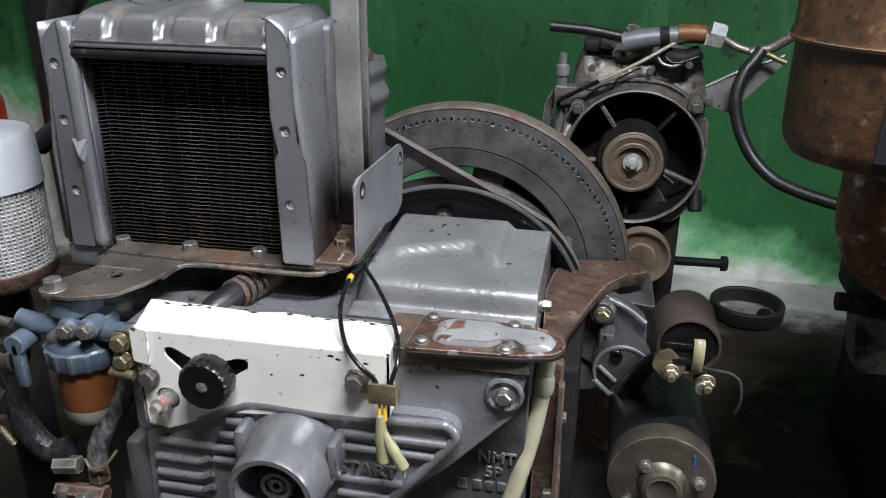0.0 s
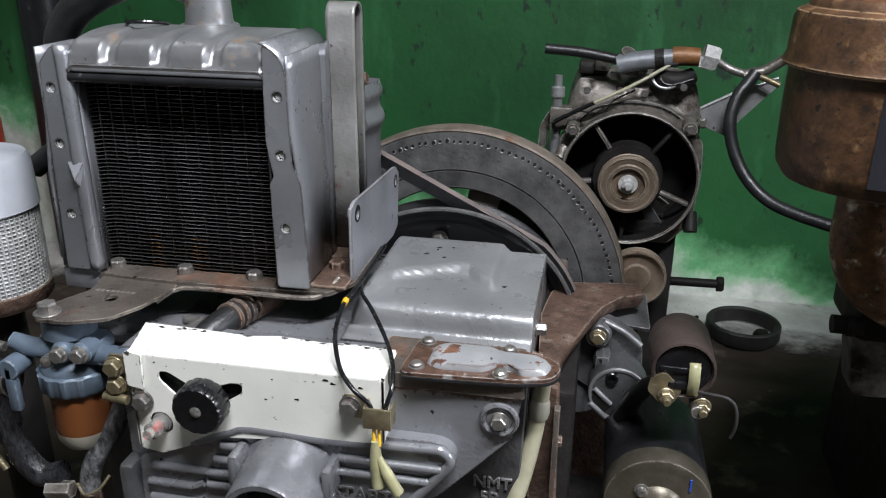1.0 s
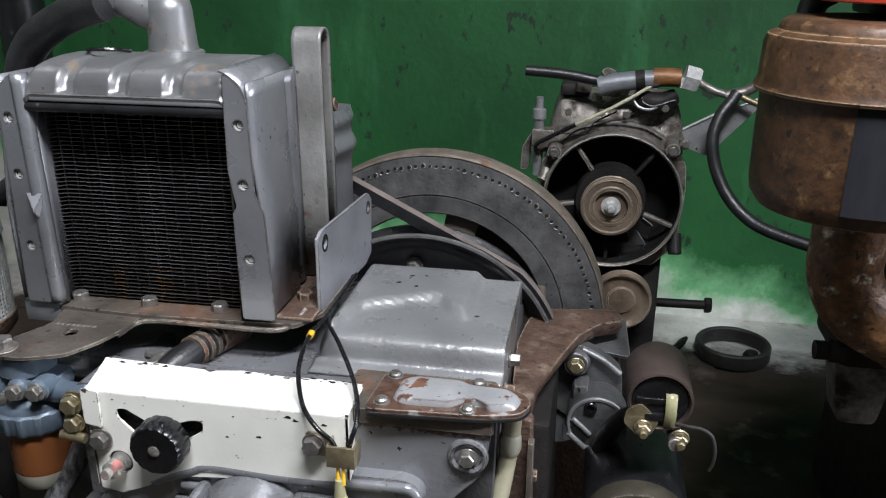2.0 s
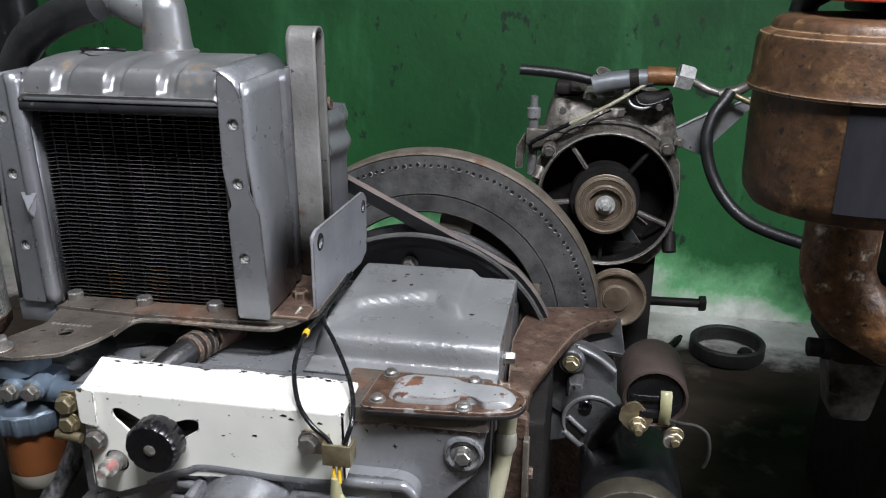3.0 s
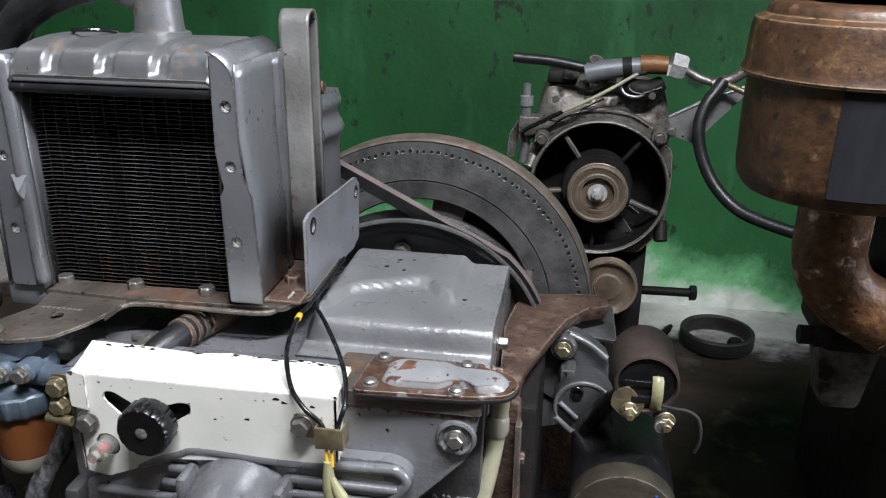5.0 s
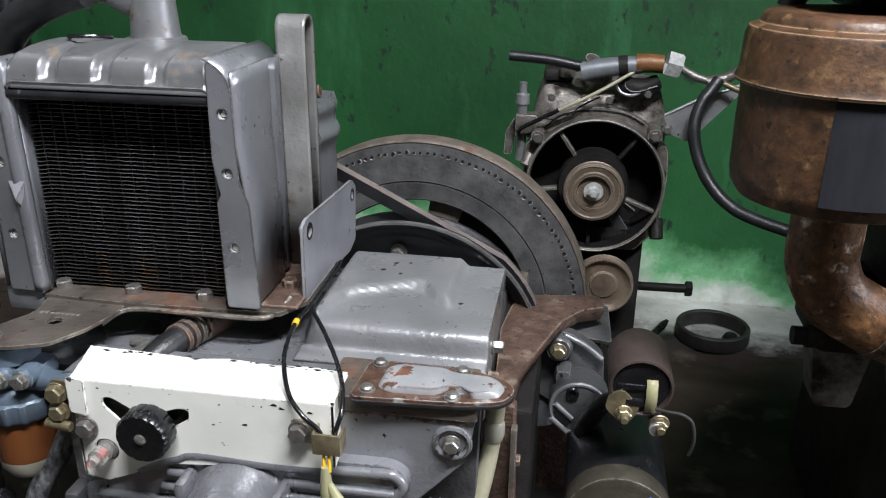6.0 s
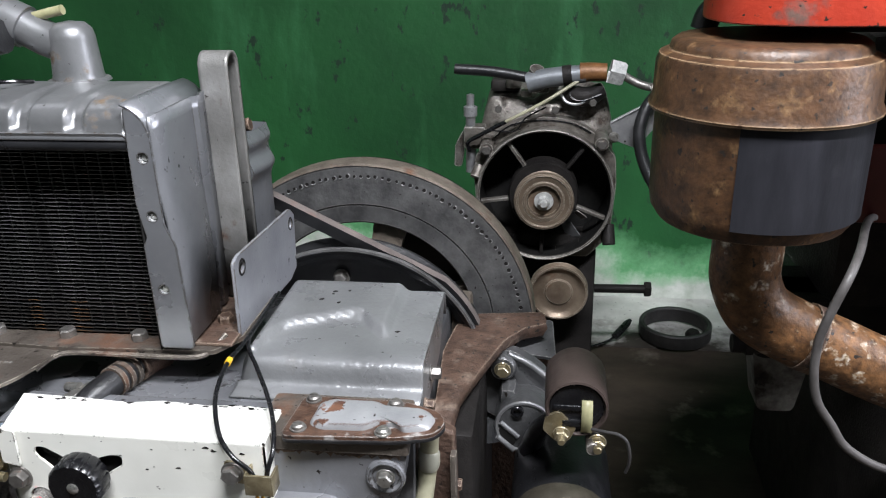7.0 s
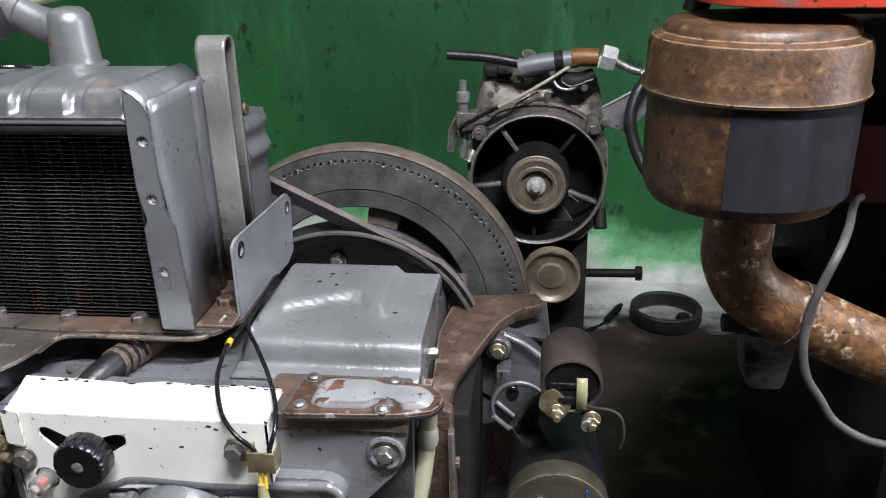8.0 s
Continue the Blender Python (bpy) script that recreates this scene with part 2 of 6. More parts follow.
# Near-black iron; also puts shade into fan struts, hub and flywheel pits.
m_darkmass = mat("dark_iron_and_shade", (0.010, 0.009, 0.009), (0.030, 0.027, 0.025), 0.55, 0.2, 20, bump=0.4)
m_tyre = mat("black_ring_rubber", (0.010, 0.009, 0.009), (0.030, 0.028, 0.026), 0.6, 0, 40, bump=0.3)
m_lead = mat("dark_grey_wire", (0.020, 0.019, 0.020), (0.05, 0.047, 0.046), 0.45, 0, 60, bump=0.1)
m_greywire = mat("grey_cable", (0.055, 0.050, 0.048), (0.10, 0.092, 0.088), 0.5, 0, 60, bump=0.15)
m_paintblue = mat("blue_marker", (0.02, 0.07, 0.45), (0.03, 0.1, 0.55), 0.5, 0, 60, bump=0)
m_leg = mat("flaking_pale_paint", (0.05, 0.048, 0.044), (0.26, 0.25, 0.23), 0.6, 0, 40, ((0.012, 0.010, 0.009), (0.05, 0.04, 0.034)), 0.48, 18, 0.1, bump=0.35)
m_plaster = mat("mottled_white_paint", (0.03, 0.03, 0.027), (0.10, 0.10, 0.09), 0.7, 0, 30, ((0.010, 0.009, 0.008), (0.03, 0.026, 0.022)), 0.52, 24, 0.1, bump=0.3)


def clear_mat(name, colour, rough, transmission):
    m = bpy.data.materials.new(name)
    m.use_nodes = True
    b = m.node_tree.nodes["Principled BSDF"]
    b.inputs["Base Color"].default_value = rgba(colour)
    b.inputs["Roughness"].default_value = rough
    b.inputs["Transmission Weight"].default_value = transmission
    return m


m_amber = clear_mat("amber_diesel_bowl", (0.22, 0.075, 0.024), 0.25, 0.35)
m_milky = clear_mat("milky_plastic", (0.46, 0.45, 0.37), 0.35, 0.4)
m_clear = clear_mat("clear_plastic", (0.85, 0.8, 0.75), 0.1, 0.8)
m_redlamp = clear_mat("red_pin", (0.75, 0.03, 0.03), 0.3, 0.0)


def wall_material():
    """Green distemper, streaked with dirt, worn off to pale plaster along the floor, with light painted in there too.
    """
    m = bpy.data.materials.new("worn_and_lit_green_wall_paint")
    m.use_nodes = True
    nt = m.node_tree
    n, l = nt.nodes, nt.links
    bsdf = n["Principled BSDF"]
    tc = n.new("ShaderNodeTexCoord")

    def noise_node(scale, detail, stretch=(1, 1, 1), rough=0.6):
        mp = n.new("ShaderNodeMapping")
        mp.inputs["Scale"].default_value = stretch
        l.new(tc.outputs["Object"], mp.inputs["Vector"])
        a = n.new("ShaderNodeTexNoise")
        a.inputs["Scale"].default_value, a.inputs["Detail"].default_value, a.inputs["Roughness"].default_value = scale, detail, rough
        l.new(mp.outputs[0], a.inputs["Vector"])
        return a.outputs["Fac"]

    def mixed(f, a, b):
        x = n.new("ShaderNodeMix")
        x.data_type = "RGBA"
        l.new(f, x.inputs[0])
        for i, v in ((6, a), (7, b)):
            if isinstance(v, tuple):
                x.inputs[i].default_value = rgba(v)
            else:
                l.new(v, x.inputs[i])
        return x.outputs[2]

    def ranged(f, lo, hi):
        x = n.new("ShaderNodeMapRange")
        x.inputs["From Min"].default_value, x.inputs["From Max"].default_value = lo, hi
        l.new(f, x.inputs["Value"])
        return x.outputs[0]

    green = mixed(ranged(noise_node(3.0, 6), 0.3, 0.7), (0.0075, 0.064, 0.0165), (0.019, 0.125, 0.033))
    green = mixed(ranged(noise_node(9.0, 5, (1, 1, 0.25)), 0.55, 0.78), green, (0.044, 0.190, 0.070))
    green = mixed(ranged(noise_node(30.0, 5, (1, 1, 0.55)), 0.620, 0.660), green, (0.012, 0.035, 0.018))
    sep = n.new("ShaderNodeSeparateXYZ")
    l.new(tc.outputs["Object"], sep.inputs[0])
    add = n.new("ShaderNodeMath")
    add.operation = "MULTIPLY_ADD"
    l.new(noise_node(5.0, 8, (1, 1, 1), 0.65), add.inputs[0])
    add.inputs[1].default_value = 0.34
    slope = n.new("ShaderNodeMath")
    slope.operation = "MULTIPLY_ADD"
    l.new(sep.outputs["X"], slope.inputs[0])
    slope.inputs[1].default_value = 0.15
    l.new(sep.outputs["Z"], slope.inputs[2])
    l.new(slope.outputs[0], add.inputs[2])
    # Pale low band: wear, plus light on the low wall put into the colour.
    worn = n.new("ShaderNodeMapRange")
    worn.inputs["From Min"].default_value, worn.inputs["From Max"].default_value = 0.312, 0.222
    l.new(add.outputs[0], worn.inputs["Value"])
    plaster = mixed(ranged(noise_node(22.0, 6), 0.35, 0.65), (0.48, 0.53, 0.45), (0.72, 0.74, 0.68))
    pale = mixed(ranged(noise_node(12.0, 6), 0.3, 0.7), (0.12, 0.42, 0.16), (0.25, 0.58, 0.29))
    low = n.new("ShaderNodeMapRange")
    low.inputs["From Min"].default_value, low.inputs["From Max"].default_value = 0.243, 0.181
    l.new(add.outputs[0], low.inputs["Value"])
    plaster = mixed(low.outputs[0], pale, plaster)
    l.new(mixed(worn.outputs[0], green, plaster), bsdf.inputs["Base Color"])
    bsdf.inputs["Roughness"].default_value = 0.55
    bp = n.new("ShaderNodeBump")
    bp.inputs["Strength"].default_value, bp.inputs["Distance"].default_value = 0.35, 0.006
    l.new(noise_node(26.0, 6), bp.inputs["Height"])
    l.new(bp.outputs[0], bsdf.inputs["Normal"])
    return m


m_plate = mat("lavender_grey_plate_and_lit_dent", (0.245, 0.25, 0.275), (0.32, 0.325, 0.35), 0.38, 0.2, 16, GRIME, 0.12, 30, 0.08, bump=0.1, specks=0.6, edge=(0.10, 0.08, 0.06), edge_amount=0.7)
m_strap = mat("pale_grey_strap_paint", (0.18, 0.175, 0.165), (0.29, 0.285, 0.275), 0.42, 0.3, 26, RUST, 0.26, 34, 0.14, bump=0.25, specks=0.6, edge=(0.12, 0.08, 0.05), edge_amount=0.8)
m_wall = wall_material()
m_sidewall = mat("dull_wall_plaster", (0.16, 0.19, 0.17), (0.24, 0.26, 0.23), 0.8, 0, 3, bump=0.3, bump_scale=60)
m_ceiling = mat("sooty_ceiling", (0.10, 0.10, 0.095), (0.18, 0.175, 0.165), 0.9, 0, 3, bump=0.2, bump_scale=60)
m_floor = mat("oily_concrete", (0.010, 0.008, 0.007), (0.062, 0.047, 0.035), 0.75, 0, 7, ((0.09, 0.076, 0.062), (0.19, 0.165, 0.14)), 0.30, 9, 0.14, bump=0.5, bump_scale=80, streak=(0.6, 1, 1))
m_kerb = mat("bare_pale_concrete", (0.46, 0.45, 0.42), (0.70, 0.69, 0.66), 0.75, 0, 11, ((0.075, 0.064, 0.053), (0.22, 0.19, 0.16)), 0.28, 12, 0.18, bump=0.6, bump_scale=60, specks=0.7)
for dull in (m_label, m_core_and_shade, m_darkmass, m_floor):
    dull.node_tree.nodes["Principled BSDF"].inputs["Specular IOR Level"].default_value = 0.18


def dark_front_edge(m):
    """Darkens the strip towards its front edge in a ragged line."""
    n, l = m.node_tree.nodes, m.node_tree.links
    bsdf = n["Principled BSDF"]
    tc = n.new("ShaderNodeTexCoord")
    sep = n.new("ShaderNodeSeparateXYZ")
    l.new(tc.outputs["Object"], sep.inputs[0])
    ns = n.new("ShaderNodeTexNoise")
    ns.inputs["Scale"].default_value, ns.inputs["Detail"].default_value, ns.inputs["Roughness"].default_value = 7, 8, 0.68
    l.new(tc.outputs["Object"], ns.inputs["Vector"])
    add = n.new("ShaderNodeMath")
    add.operation = "MULTIPLY_ADD"
    l.new(ns.outputs["Fac"], add.inputs[0])
    add.inputs[1].default_value = 0.34
    l.new(sep.outputs["Y"], add.inputs[2])
    mr = n.new("ShaderNodeMapRange")
    mr.inputs["From Min"].default_value, mr.inputs["From Max"].default_value = 1.885, 1.800
    l.new(add.outputs[0], mr.inputs["Value"])
    mx = n.new("ShaderNodeMix")
    mx.data_type = "RGBA"
    l.new(mr.outputs[0], mx.inputs[0])
    l.new(bsdf.inputs["Base Color"].links[0].from_socket, mx.inputs[6])
    mx.inputs[7].default_value = (0.030, 0.024, 0.019, 1)
    l.new(mx.outputs[2], bsdf.inputs["Base Color"])


dark_front_edge(m_kerb)

# ---- mesh tools ----
WORLD = {}
T = Matrix.Translation


def R(axis, degrees):
    return Matrix.Rotation(radians(degrees), 4, axis)


FRONT = R("X", 90)  # turns a shape that stands along +z so that it points along -y


def box(bm, lo, hi, bevel=0.0, m=None):
    lo, hi = Vector(lo), Vector(hi)
    r = bmesh.ops.create_cube(bm, size=1, matrix=(m or Matrix()) @ T((lo + hi) / 2) @ Matrix.Diagonal((*(hi - lo), 1)))
    if bevel:
        bmesh.ops.bevel(bm, geom=list({e for v in r["verts"] for e in v.link_edges}), offset=bevel, segments=2, profile=0.5, affect="EDGES")
    return bm


def lathe(bm, profile, m=None, n=40, arc=360.0):
    """Turns (radius, height) pairs about z."""
    m = m or Matrix()
    full = abs(arc - 360) < 1e-6
    cols = n if full else n + 1
    rings = []
    for r, h in profile:
        if r < 1e-6:
            rings.append([bm.verts.new(m @ Vector((0, 0, h)))] * cols)
        else:
            rings.append([bm.verts.new(m @ Vector((r * math.cos(radians(arc * i / n)), r * math.sin(radians(arc * i / n)), h))) for i in range(cols)])
    for a, b in zip(rings, rings[1:]):
        for i in range(n):
            j = (i + 1) % cols
            f = []
            for v in (a[i], a[j], b[j], b[i]):
                if v not in f:
                    f.append(v)
            if len(f) > 2:
                bm.faces.new(f)
    return bm


def cyl(bm, r, h, m=None, n=32, bevel=0.0008):
    return lathe(bm, [(0, 0), (r - bevel, 0), (r, bevel), (r, h - bevel), (r - bevel, h), (0, h)], m, n)


def plate(bm, outer, thick, m=None, holes=()):
    """A flat plate in local xy with holes, thickened along +z."""
    m = m or Matrix()
    sub = bmesh.new()
    for loop in (outer, *holes):
        vs = [sub.verts.new((x, y, 0)) for x, y in loop]
        for i, v in enumerate(vs):
            sub.edges.new((v, vs[(i + 1) % len(vs)]))
    bmesh.ops.triangle_fill(sub, use_beauty=True, edges=sub.edges[:], normal=(0, 0, 1))
    g = bmesh.ops.extrude_face_region(sub, geom=sub.faces[:])
    bmesh.ops.translate(sub, vec=(0, 0, thick), verts=[v for v in g["geom"] if isinstance(v, bmesh.types.BMVert)])
    bmesh.ops.recalc_face_normals(sub, faces=sub.faces[:])
    sub.transform(m)
    me = bpy.data.meshes.new("tmp")
    sub.to_mesh(me)
    sub.free()
    bm.from_mesh(me)
    bpy.data.meshes.remove(me)
    return bm


def circle(cx, cy, r, n=20):
    return [(cx + r * math.cos(2 * math.pi * i / n), cy + r * math.sin(2 * math.pi * i / n)) for i in range(n)]


def rounded(pts, r, n=4):
    """A polygon with its corners rounded."""
    out = []
    k = len(pts)
    for i in range(k):
        p, a, b = Vector(pts[i]), Vector(pts[i - 1]), Vector(pts[(i + 1) % k])
        u, w = (a - p), (b - p)
        s = min(r, u.length * 0.45, w.length * 0.45)
        p0, p1 = p + u.normalized() * s, p + w.normalized() * s
        for j in range(n + 1):
            t = j / n
            q = p0 * (1 - t) ** 2 + p * 2 * t * (1 - t) + p1 * t * t
            out.append((q.x, q.y))
    return out


def smooth_path(pts, steps=8):
    pts = [Vector(p) for p in pts]
    ext = [pts[0] * 2 - pts[1]] + pts + [pts[-1] * 2 - pts[-2]]
    out = []
    for i in range(1, len(ext) - 2):
        a, b, c, d = ext[i - 1:i + 3]
        for s in range(steps):
            t = s / steps
            out.append(0.5 * ((2 * b) + (c - a) * t + (2 * a - 5 * b + 4 * c - d) * t * t + (3 * b - a - 3 * c + d) * t ** 3))
    return out + [pts[-1]]


def tube(bm, pts, r, n=12, steps=8, smooth=True, radii=None):
    path = smooth_path(pts, steps) if smooth else [Vector(p) for p in pts]
    rings = []
    side = None
    for i, p in enumerate(path):
        d = (path[min(i + 1, len(path) - 1)] - path[max(i - 1, 0)]).normalized()
        if side is None:
            side = d.orthogonal().normalized()
        side = (side - d * side.dot(d)).normalized()
        up = d.cross(side)
        q = radii(i / (len(path) - 1)) if radii else r
        rings.append([bm.verts.new(p + q * (side * math.cos(2 * math.pi * k / n) + up * math.sin(2 * math.pi * k / n))) for k in range(n)])
    for a, b in zip(rings, rings[1:]):
        for k in range(n):
            bm.faces.new((a[k], a[(k + 1) % n], b[(k + 1) % n], b[k]))
    bm.faces.new(rings[0][::-1])
    bm.faces.new(rings[-1])
    return bm


def sheet(bm, rows):
    """A skin over rows of points."""
    g = [[bm.verts.new(p) for p in row] for row in rows]
    for a, b in zip(g, g[1:]):
        for i in range(len(a) - 1):
            bm.faces.new((a[i], a[i + 1], b[i + 1], b[i]))
    return bm


def hexagon(s):
    return [(s / math.sqrt(3) * math.cos(radians(60 * i)), s / math.sqrt(3) * math.sin(radians(60 * i))) for i in range(6)]


def bolt_mesh(bm, s=0.012, h=0.006, washer=0.0, stud=0.0, m=None):
    """A hexagon head along +z, chamfered, with a washer and a stud end where asked."""
    m = m or Matrix()
    z = 0.0
    if washer:
        cyl(bm, washer, 0.0016, m, 24, 0.0004)
        z = 0.0016
    lo = [bm.verts.new(m @ Vector((x, y, z))) for x, y in hexagon(s)]
    mid = [bm.verts.new(m @ Vector((x, y, z + h * 0.82))) for x, y in hexagon(s)]
    hi = [bm.verts.new(m @ Vector((x, y, z + h))) for x, y in hexagon(s * 0.84)]
    for a, b in ((lo, mid), (mid, hi)):
        for i in range(6):
            bm.faces.new((a[i], a[(i + 1) % 6], b[(i + 1) % 6], b[i]))
    bm.faces.new(hi)
    if stud:
        lathe(bm, [(stud, z + h * 0.9), (stud, z + h * 1.9), (stud * 0.8, z + h * 2.1), (0, z + h * 2.1)], m, 16)
    return bm


def finish(bm, name, material, angle=38):
    bmesh.ops.recalc_face_normals(bm, faces=bm.faces[:])
    me = bpy.data.meshes.new(name)
    bm.to_mesh(me)
    bm.free()
    me.materials.append(material)
    me.shade_smooth()
    me.set_sharp_from_angle(angle=radians(angle))
    return me


def thing(name, place, label, category, group="", kind=""):
    ob = new(name)
    ob.empty_display_size = 0.05
    ob.location = place
    WORLD[ob] = T(place)
    return tagged(ob, label, category, group, kind)


def place_part(name, me, parent, m=None, label=""):
    ob = new(name, me)
    ob.parent = parent
    ob.matrix_parent_inverse = WORLD[parent].inverted()
    ob.matrix_basis = m or Matrix()
    WORLD[ob] = m or Matrix()
    return tagged(ob, label)


def part(name, bm, material, parent, label="", bevel=0.0, solid=0.0, angle=38):
    ob = place_part(name, finish(bm, name, material, angle), parent, None, label)
    if solid:
        s = ob.modifiers.new("thickness", "SOLIDIFY")
        s.thickness, s.offset = solid, -1
    if bevel:
        b = ob.modifiers.new("edges", "BEVEL")
        b.width, b.segments, b.limit_method, b.angle_limit = bevel, 2, "ANGLE", radians(35)
    return ob


def single(name, bm, material, label, category, kind="", group="", bevel=0.0):
    ob = new(name, finish(bm, name, material))
    WORLD[ob] = Matrix()
    if bevel:
        b = ob.modifiers.new("edges", "BEVEL")
        b.width, b.segments, b.limit_method, b.angle_limit = bevel, 2, "ANGLE", radians(35)
    return tagged(ob, label, category, group, kind)


N = bmesh.new
BOLTS = {}


def bolt(parent, place, aim="-y", s=0.012, h=0.006, washer=0.0, stud=0.0, material=None, name="bolt", spin=12, label=""):
    material = material or m_zinc
    key = (s, h, washer, stud, material.name)
    if key not in BOLTS:
        BOLTS[key] = finish(bolt_mesh(N(), s, h, washer, stud), "bolt", material, 30)
    turn = {"-y": FRONT, "+z": Matrix(), "+x": R("Y", 90), "-x": R("Y", -90), "-z": R("X", 180), "+y": R("X", -90)}[aim]
    return place_part(name, BOLTS[key], parent, T(place) @ turn @ R("Z", spin), label)


def letters(name, text, size, m, parent, material, depth=0.001):
    cu = bpy.data.curves.new(name, "FONT")
    cu.body, cu.size, cu.extrude, cu.bevel_depth, cu.resolution_u = text, size, depth, size * 0.025, 2
    tmp = bpy.data.objects.new(name, cu)
    scene.collection.objects.link(tmp)
    me = bpy.data.meshes.new_from_object(tmp.evaluated_get(bpy.context.evaluated_depsgraph_get()))
    bpy.data.objects.remove(tmp)
    me.materials.clear()
    me.materials.append(material)
    me.transform(m)
    return place_part(name, me, parent)

SIDE = Matrix(((0, 0, 1, 0), (1, 0, 0, 0), (0, 1, 0, 0), (0, 0, 0, 1)))  # local x, y, z to world y, z, x


def facing(y):
    return T((0, y, 0)) @ FRONT


# ---- the room ----
WALL_Y = 1.85
floor = single("floor", box(N(), (-1.8, -2.2, FLOOR - 0.1), (2.4, WALL_Y, FLOOR)), m_floor, "dark oil-soaked concrete workshop floor", "floor", "structure")
single("pavement", box(N(), (-1.8, 1.60, FLOOR - 0.05), (2.4, WALL_Y, FLOOR + 0.004), 0.002), m_kerb, "strip of bare pale concrete along the wall, dark along its ragged front edge", "floor strip", "structure")
single("wall_north", box(N(), (-1.9, WALL_Y, FLOOR - 0.1), (2.5, WALL_Y + 0.12, 2.5)), m_wall, "green painted wall, pale along the floor from wear and painted-in light", "wall", "structure")
single("wall_south", box(N(), (-1.9, -2.32, FLOOR - 0.1), (2.5, -2.2, 2.5)), m_sidewall, "dull plastered workshop wall", "wall", "structure")
single("wall_west", box(N(), (-1.9, -2.2, FLOOR - 0.1), (-1.8, WALL_Y, 2.5)), m_sidewall, "dull plastered workshop wall", "wall", "structure")
east = plate(N(), [(-2.2, FLOOR - 0.1), (WALL_Y, FLOOR - 0.1), (WALL_Y, 2.5), (-2.2, 2.5)], 0.1, T((2.4, 0, 0)) @ SIDE, [[(-0.02, 0.74), (0.72, 0.74), (0.72, 1.76), (-0.02, 1.76)]])
single("wall_east", east, m_sidewall, "dull plastered workshop wall", "wall", "structure")
single("ceiling", box(N(), (-1.9, -2.32, 2.4), (2.5, WALL_Y + 0.12, 2.52)), m_ceiling, "sooty workshop ceiling", "ceiling", "structure")

pipe = lathe(N(), [(0.052, FLOOR), (0.052, 0.9), (0.058, 0.9), (0.058, 0.96), (0.052, 0.96), (0.052, 2.4)], T((-1.315, WALL_Y - 0.06, 0)), 28)
single("drain_pipe", pipe, m_blackpaint, "black drain pipe standing against the green wall", "pipe")

# ---- the diesel engine ----
engine = thing("diesel_engine", (-0.2, 0.75, FLOOR), "grey single-cylinder diesel engine with radiator, chipped and rusty, on the floor", "engine")

# block
bm = box(N(), (-0.42, 0.56, FLOOR), (-0.04, 0.86, 0.425), 0.006)
box(bm, (-0.46, 0.60, 0.30), (-0.40, 0.84, 0.44), 0.006)
part("crankcase", bm, m_grey_dirty, engine, "grimy dark grey casting")

# front casting with its slanting corner
face = [(-0.36, 0.20), (-0.20, 0.20), (-0.128, 0.318), (-0.096, 0.347), (-0.043, 0.405), (-0.037, 0.447), (-0.36, 0.447)]
part("gear_case", plate(N(), rounded(face, 0.008), 0.045, facing(0.56)), m_grey, engine, "smooth grey painted casting", 0.003)
lower = [(-0.20, 0.12), (-0.045, 0.12), (-0.036, 0.44), (-0.30, 0.44)]
part("side_casting", plate(N(), lower, 0.03, facing(0.568)), m_grey_dirty, engine, "", 0.002)

# lug with a bolt
lug = lathe(N(), [(0, 0.0), (0.0150, 0.0), (0.0140, 0.0028), (0.0122, 0.0036), (0.0108, 0.0022), (0.0100, 0.0008), (0, 0.0008)], T((-0.054, 0.515, 0.4195)) @ FRONT, 28)
part("bolt_boss", lug, m_grey, engine)
bolt(engine, (-0.054, 0.5140, 0.4195), s=0.0102, h=0.006, washer=0.0072)

# finned front cover
cov = part("finned_cover", plate(N(), rounded([(-0.352, 0.20), (-0.346, 0.354), (-0.31, 0.369), (-0.27, 0.389), (-0.245, 0.399), (-0.098, 0.400), (-0.086, 0.394), (-0.084, 0.381), (-0.12, 0.340), (-0.15, 0.30), (-0.165, 0.20)], 0.008), 0.014, facing(0.518)), m_grey, engine, "cast cover with raised ribs", 0.003)
RIBS = [(-0.176, -0.094, 0.3770), (-0.179, -0.103, 0.3645), (-0.186, -0.124, 0.3345), (-0.182, -0.140, 0.3200), (-0.272, -0.250, 0.3745), (-0.279, -0.253, 0.3610),
        (-0.334, -0.254, 0.3475), (-0.339, -0.299, 0.3310), (-0.287, -0.256, 0.3355), (-0.339, -0.299, 0.3155), (-0.340, -0.300, 0.3025), (-0.340, -0.300, 0.2890)]
for x0, x1, z in RIBS:
    part("rib", tube(N(), [(x0, 0.5025, z), (x1, 0.5025, z)], 0.0036, 10, smooth=False), m_grey, cov)
for z in (0.331, 0.3155, 0.3025):
    part("rib", tube(N(), [(-0.299, 0.5025, z), (-0.290, 0.5025, z + 0.0045)], 0.0034, 8, smooth=False), m_grey, cov)
part("rib", tube(N(), [(-0.296, 0.5035, 0.3735), (-0.280, 0.5025, 0.3815), (-0.262, 0.5025, 0.3885), (-0.245, 0.5025, 0.3935), (-0.18, 0.5025, 0.3915), (-0.105, 0.5025, 0.3945), (-0.094, 0.5025, 0.3935), (-0.0885, 0.5025, 0.387), (-0.092, 0.5025, 0.378), (-0.118, 0.5025, 0.345), (-0.135, 0.5025, 0.325), (-0.150, 0.5025, 0.300)], 0.0040, 10, 4), m_grey, cov)
part("corner_post", box(N(), (-0.362, 0.494, 0.20), (-0.348, 0.520, 0.348), 0.005), m_grey_dirty, engine)
letters("lettering", "START", 0.0165, T((-0.1815, 0.5040, 0.3400)) @ FRONT, engine, m_castalu, 0.0022)
